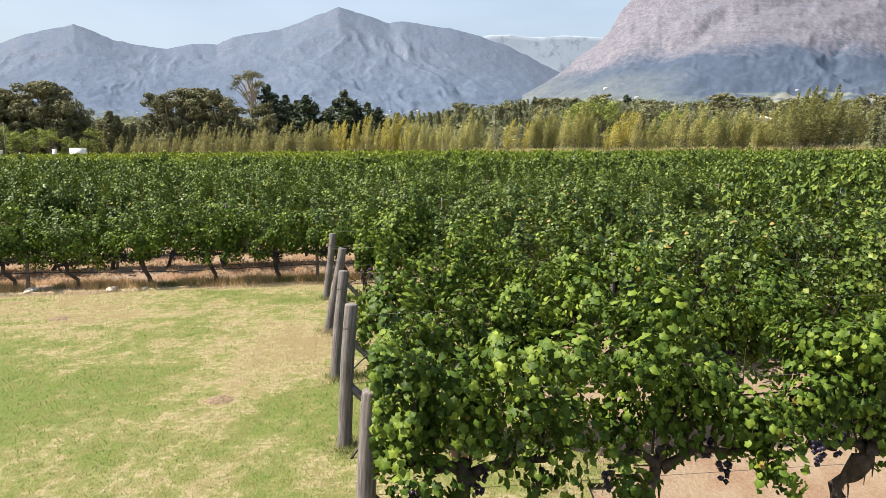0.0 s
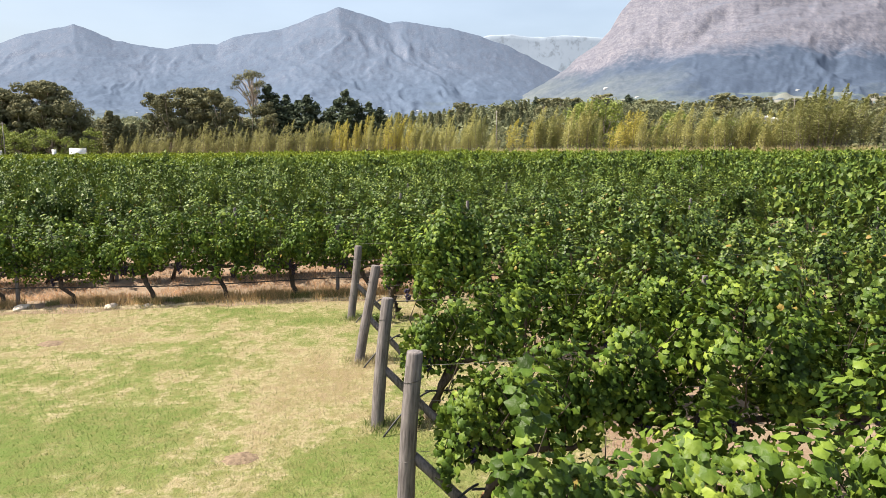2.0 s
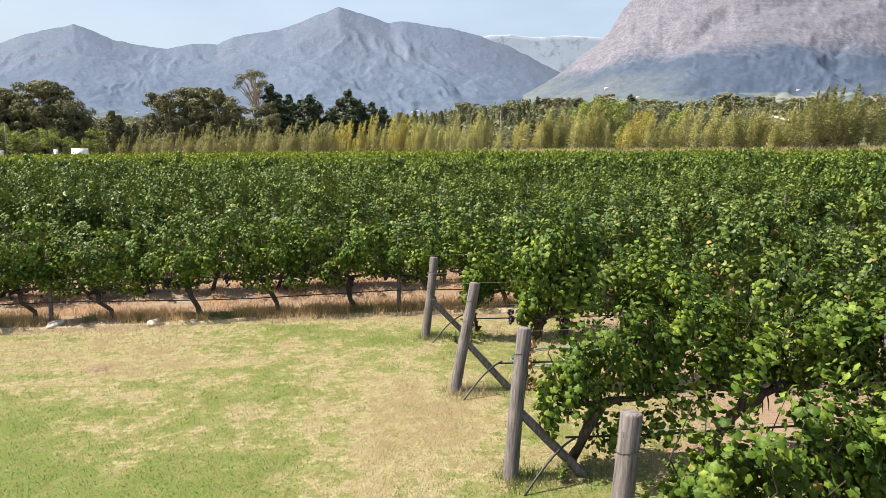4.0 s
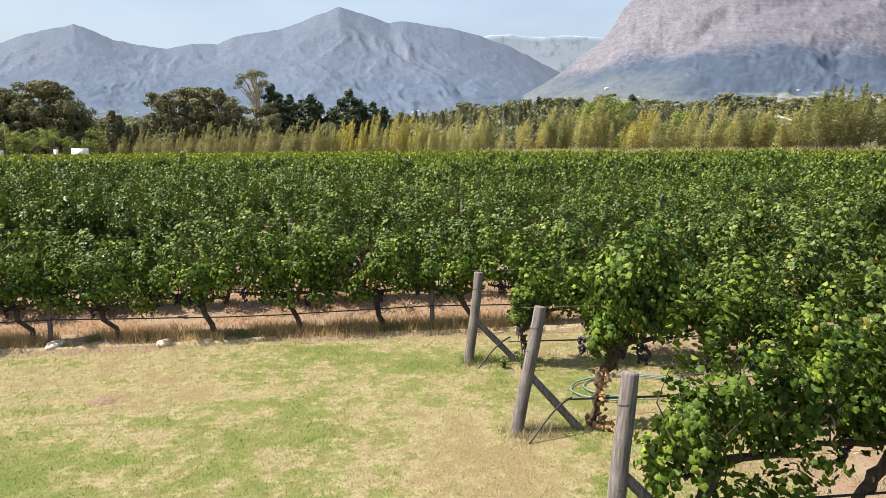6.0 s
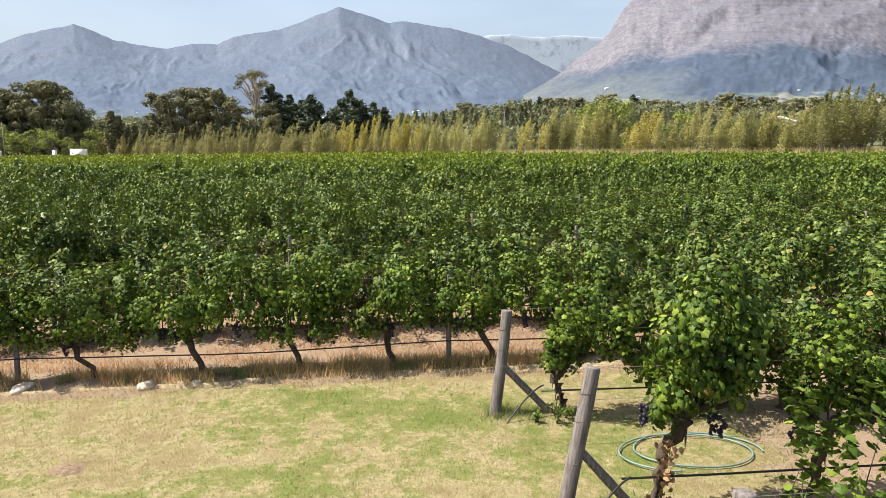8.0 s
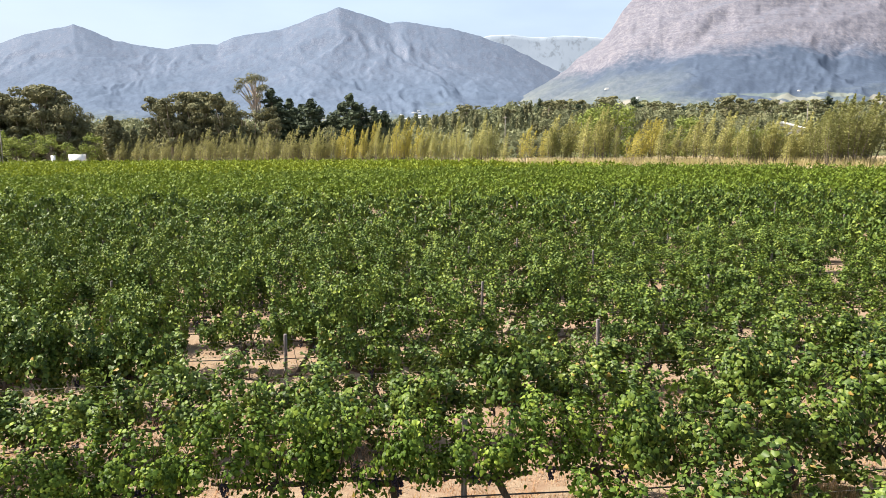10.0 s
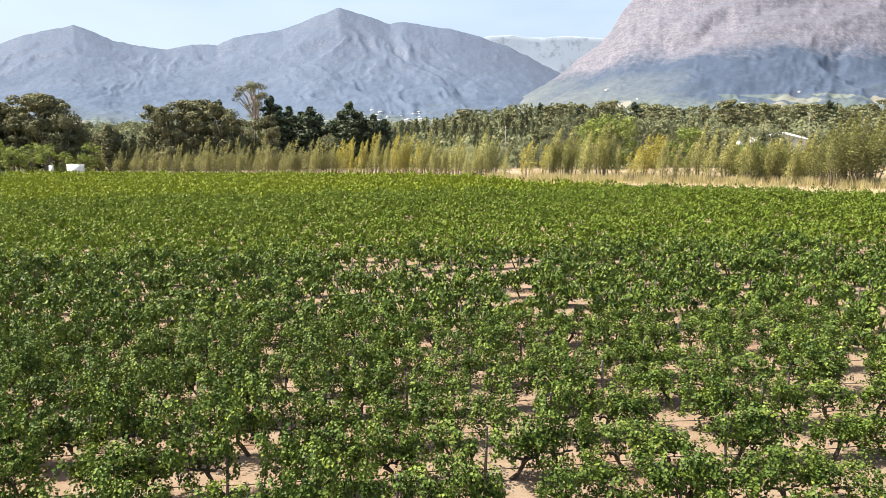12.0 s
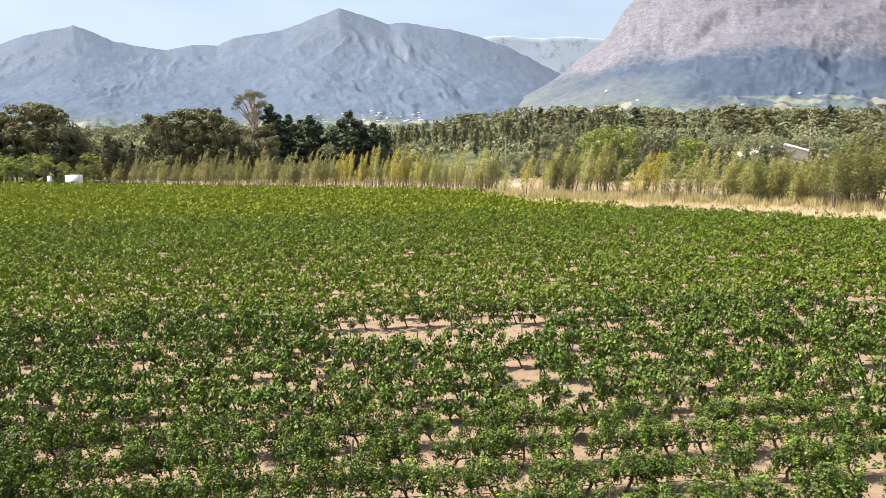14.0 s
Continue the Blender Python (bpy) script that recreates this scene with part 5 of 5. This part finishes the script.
def farm_track():
    """Broad pale gravel track behind the poplars, a little above the ground."""
    f = np.linspace(0, 1, 60)
    wob = 2.5 * (fbm(f * 9, 0 * f, 61, 3) - 0.5)
    v = []
    for d0, d1 in ((207, 198), (216, 206), (228, 217), (241, 229)):
        d = d0 + (d1 - d0) * f + wob
        x = (0.068 + 0.5 * f) * d
        v.append(np.stack([x, d, land(x, d) + 0.06], -1))
    i = np.concatenate([np.arange(59) + k * 60 for k in range(3)])
    ob = new("road", mesh_of("road", np.concatenate(v), np.stack([i, i + 1, i + 61, i + 60], -1), GRAVEL, True))
    tagged(ob, "pale gravel farm track behind the poplars", "road", kind="structure")


GRAVEL = plain("pale_gravel", (0.34, 0.29, 0.25), 0.95, 0.1, 0, 0.15, 0.6)
farm_track()


def shed(s, d, w, depth, h, label):
    """A low box-shaped hut with a slightly overhanging flat roof and a door."""
    x, y = s * d, d
    root = empty("shed", pose(x, y, float(land(x, y)), 0, 0, 6))
    part("wall", Build().box((-w / 2, -depth / 2, -0.3), (w / 2, depth / 2, h)).mesh("wall", WHITE_WALL), root)
    part("roof", Build().box((-w / 2 - 0.05, -depth / 2 - 0.05, h + 0.004), (w / 2 + 0.05, depth / 2 + 0.05, h + 0.14)).mesh("roof", WHITE_WALL), root)
    part("door", Build().box((w * 0.2, -depth / 2 - 0.05, 0), (w * 0.2 + 0.9, -depth / 2 + 0.03, 2.0)).mesh("door", POLE_GREY), root)
    tagged(root, label, "shed")


shed(-0.527, 241, 4.6, 3, 3.9, "small white flat-roofed shed at the field's edge")
shed(-0.562, 243, 1.1, 1.0, 3.6, "narrow white pump hut at the field's edge")
shed(-0.645, 245, 2.2, 2.0, 3.6, "small white hut beside green bushes")


def pole(s, d, h, label, name="utility_pole"):
    x, y = s * d, d
    root = empty(name, Matrix.Translation((x, y, float(land(x, y)))))
    part("mast", Build().tube([(0, 0, -0.5), (0.05, 0, h * 0.5), (0.0, 0, h)], [0.16, 0.14, 0.1], 8).mesh("mast", POLE_GREY, True), root)
    part("crossarm", Build().box((-0.8, -0.08, h - 0.7), (0.8, 0.08, h - 0.55)).mesh("crossarm", POLE_GREY), root)
    tagged(root, label, "pole")


pole(-0.634, 205, 12.0, "grey wooden utility pole beside the field")
pole(0.087, 240, 15.0, "pale utility pole in front of dark trees")
pole(0.518, 270, 20.0, "pale utility pole among trees")



FARM_WALL = plain("farm_wall", (0.55, 0.55, 0.55), 0.8, 0.2, 0, 0.06, 0.1)
VALLEY = ((-0.135, 0.052, 34), (-0.115, 0.05, 26), (-0.095, 0.049, 40), (-0.06, 0.048, 30), (-0.04, 0.05, 36), (-0.075, 0.053, 22), (0.06, 0.052, 28), (0.085, 0.055, 34),
          (0.1, 0.05, 24), (0.125, 0.049, 30), (0.28, 0.072, 40), (0.235, 0.084, 55), (0.29, 0.058, 26), (0.43, 0.066, 38), (0.41, 0.06, 28), (0.51, 0.082, 34), (-0.44, 0.05, 22), (-0.4, 0.058, 18))
bpy.context.view_layer.update()
rays = bpy.context.evaluated_depsgraph_get()
for i in range(20):
    VALLEY += ((float(tr.uniform(-0.2, -0.03)), float(tr.uniform(0.04, 0.056)), float(tr.uniform(30, 55))),)
for s, e, w in VALLEY:
    eye = Vector((0, 0, 3.2))
    hit, at, nrm, _, ob, _ = scene.ray_cast(rays, eye + Vector((s, 1, e)) * 1250, Vector((s, 1, e)).normalized())
    if hit and ob.name.startswith("backdrop"):
        gable_house(at.x, at.y, at.z - 1, w * 0.22, w * 0.3, w * 0.06, w * 0.09, tr.uniform(60, 120), "white farm building far up the valley slope", FARM_WALL, FARM_WALL)

# ---------------- small things near the rows ----------------


def stone(u, v, size, seed):
    r = np.random.default_rng(seed)
    bm = bmesh.new()
    bmesh.ops.create_icosphere(bm, subdivisions=3, radius=0.5)
    for vert in bm.verts:
        k = 1 + 0.45 * noise.noise(vert.co * 1.8 + Vector((seed, 0, 0))) + 0.12 * noise.noise(vert.co * 6)
        vert.co = Vector((vert.co.x * size[0], vert.co.y * size[1], vert.co.z * size[2])) * k
    me = bpy.data.meshes.new("stone")
    bm.to_mesh(me)
    bm.free()
    me.materials.append(STONE)
    me.polygons.foreach_set("use_smooth", np.ones(len(me.polygons), bool))
    x, y = row_xy(u, v)
    ob = new("stone", me)
    ob.matrix_world = pose(x, y, float(ground_height(x, y)) + size[2] * 0.08, 0, 0, r.uniform(0, 180))
    tagged(ob, "pale rough field stone at the lawn's edge", "stone", "stones at the lawn's edge")


for k, (u, v, s) in enumerate(((-5.22, 11.20, 0.42), (-3.43, 11.12, 0.36), (-6.35, 11.10, 0.3), (-2.75, 11.16, 0.28), (-3.0, 11.22, 0.16), (-8.3, 11.05, 0.35), (-10.2, 11.1, 0.3))):
    stone(u, v, (s * 0.85, s * 0.5, s * 0.36), 60 + k)


def hose():
    """Loops of garden hose lying under the vines."""
    t = np.linspace(0, 1, 90)
    a = t * 2 * np.pi * 1.7
    x0, y0 = row_xy(3.4, 7.95)
    rad = 0.6 + 0.12 * np.sin(a * 0.7 + 1)
    x = x0 + rad * 1.15 * np.cos(a) + 0.1 * np.sin(a * 0.31)
    y = y0 + rad * 0.75 * np.sin(a)
    z = lawn_height(x, y) + 0.02 + 0.015 * t
    b = Build().tube(np.stack([x, y, z], -1), 0.01, 6)
    tagged(new("garden_hose", b.mesh("garden_hose", GREEN_HOSE, True)), "coiled green garden hose lying on the grass", "hose")


hose()


def pipe_bend(k):
    """The drip pipe's end bends from its wire down into the grass by the end post."""
    u, v = END_POSTS[k][0], END_POSTS[k][1]
    t = np.linspace(0, 1, 14)
    uu = u + 0.62 - 0.55 * t
    x, y = row_xy(uu, np.full(14, v - 0.03 - 0.28 * t))
    z = land(x, y) + 0.41 * (1 - t ** 1.6) + 0.02
    b = Build().tube(np.stack([x, y, z], -1), 0.011, 6)
    tagged(new("pipe_end", b.mesh("pipe_end", BLACK_PIPE, True)), "black drip pipe end bending down into the grass", "pipe")


for k in range(5):
    pipe_bend(k)


def mound(x, y, size, seed):
    """Flat heap of loose brown soil in the lawn."""
    n = 22
    g = np.linspace(-1, 1, n)
    gx, gy = np.meshgrid(g, g)
    d = np.hypot(gx, gy) + 0.35 * (fbm(gx * 2 + seed, gy * 2, seed, 3) - 0.5)
    z = np.clip(1 - d ** 2, -0.4, 1) * 0.05 + 0.03 * (fbm(gx * 6, gy * 6, seed + 1, 3) - 0.5)
    px, py = x + gx * size, y + gy * size * 0.8
    pz = lawn_height(px, py) + z - 0.012
    k = (np.arange(n - 1)[:, None] * n + np.arange(n - 1)[None]).ravel()
    f = np.stack([k, k + 1, k + 1 + n, k + n], -1)
    tagged(new("soil_mound", mesh_of("soil_mound", np.stack([px, py, pz], -1).reshape(-1, 3), f, DIRT, True)), "small flat mound of bare brown soil in the lawn", "soil mound")


DIRT = plain("bare_dirt", (0.17, 0.125, 0.085), 0.95, 0.1, 0, 0.4, 25)
mound(0.11, 3.75, 0.2, 5)
mound(-4.29, 8.06, 0.24, 8)


def dead_leaves(u, v, spread, count, seed):
    """Curled brown leaves lying at a vine's foot."""
    r = np.random.default_rng(seed)
    x0, y0 = row_xy(u, v)
    x, y = x0 + r.normal(0, spread, count), y0 + r.normal(0, spread, count)
    z = lawn_height(x, y) + 0.02 + np.abs(r.normal(0, 0.07, count)) * np.exp(-((x - x0) ** 2 + (y - y0) ** 2) / spread ** 2)
    b = Build().scatter(LEAF_V * (1, 1, 2.0), LEAF_F, np.stack([x, y, z], -1), r.normal(0, 0.6, (count, 3)) + (0, 0, 0.6), r.random(count) * 6.28, r.uniform(0.07, 0.12, count))
    tagged(new("dead_leaves", b.mesh("dead_leaves", DEAD_LEAF)), "small heap of curled dead brown vine leaves", "dead leaves", kind="stuff")


dead_leaves(2.78, 6.7, 0.09, 26, 31)
dead_leaves(3.0, 2.15, 0.2, 30, 32)


def weed(u, v, height, seed):
    """A small upright weed with a few leafy stems."""
    r = np.random.default_rng(seed)
    root = empty("weed", Matrix.Translation((*row_xy(u, v), float(lawn_height(*row_xy(u, v))))))
    stems, lv = Build(), Build()
    for k in range(6):
        a, out = r.random() * 6.28, height * r.uniform(0.15, 0.5)
        line = np.array([(0, 0, -0.03), (np.cos(a) * out * 0.4, np.sin(a) * out * 0.4, height * 0.5), (np.cos(a) * out, np.sin(a) * out, height * r.uniform(0.7, 1))])
        stems.tube(line, [0.004, 0.003, 0.002], 4, False)
        t = r.uniform(0.25, 1, 9)
        p = np.stack([np.interp(t, (0, 0.5, 1), line[:, i]) for i in range(3)], -1) + r.normal(0, 0.018, (9, 3))
        lv.scatter(CLUMP_V, CLUMP_F, p, r.normal(0, 0.6, (9, 3)) + (0, 0, 0.6), r.random(9) * 6.28, r.uniform(0.03, 0.065, 9))
    part("stem", stems.mesh("stem", VINE_BARK, True), root)
    part("leaves", lv.mesh("leaves", WEED_LEAF), root)
    tagged(root, "small green weed growing by the vine posts", "weed", "weeds by the posts")


for k, (u, v, h) in enumerate(((2.15, 8.95, 0.28), (2.3, 9.1, 0.2), (2.45, 2.0, 0.3), (2.62, 2.1, 0.22), (2.35, 4.3, 0.2), (3.2, 6.6, 0.2), (1.9, 9.0, 0.15), (3.4, 4.2, 0.25))):
    weed(u, v, h, 40 + k)

# taller tufts round the feet of the posts and first vines
n = 5200
pick = rng.integers(0, 5, n)
ends = np.array(END_POSTS)
gu, gv = ends[pick, 0] + rng.uniform(-0.25, 1.6, n) * rng.random(n), ends[pick, 1] + rng.normal(0, 0.13, n)
gx, gy = row_xy(gu, gv)
blades("post_grass", "longer unmown grass round the feet of the posts", gx, gy, lawn_height(gx, gy), 0.085, 0.005, LAWN_BLADE, 86, 0.45)
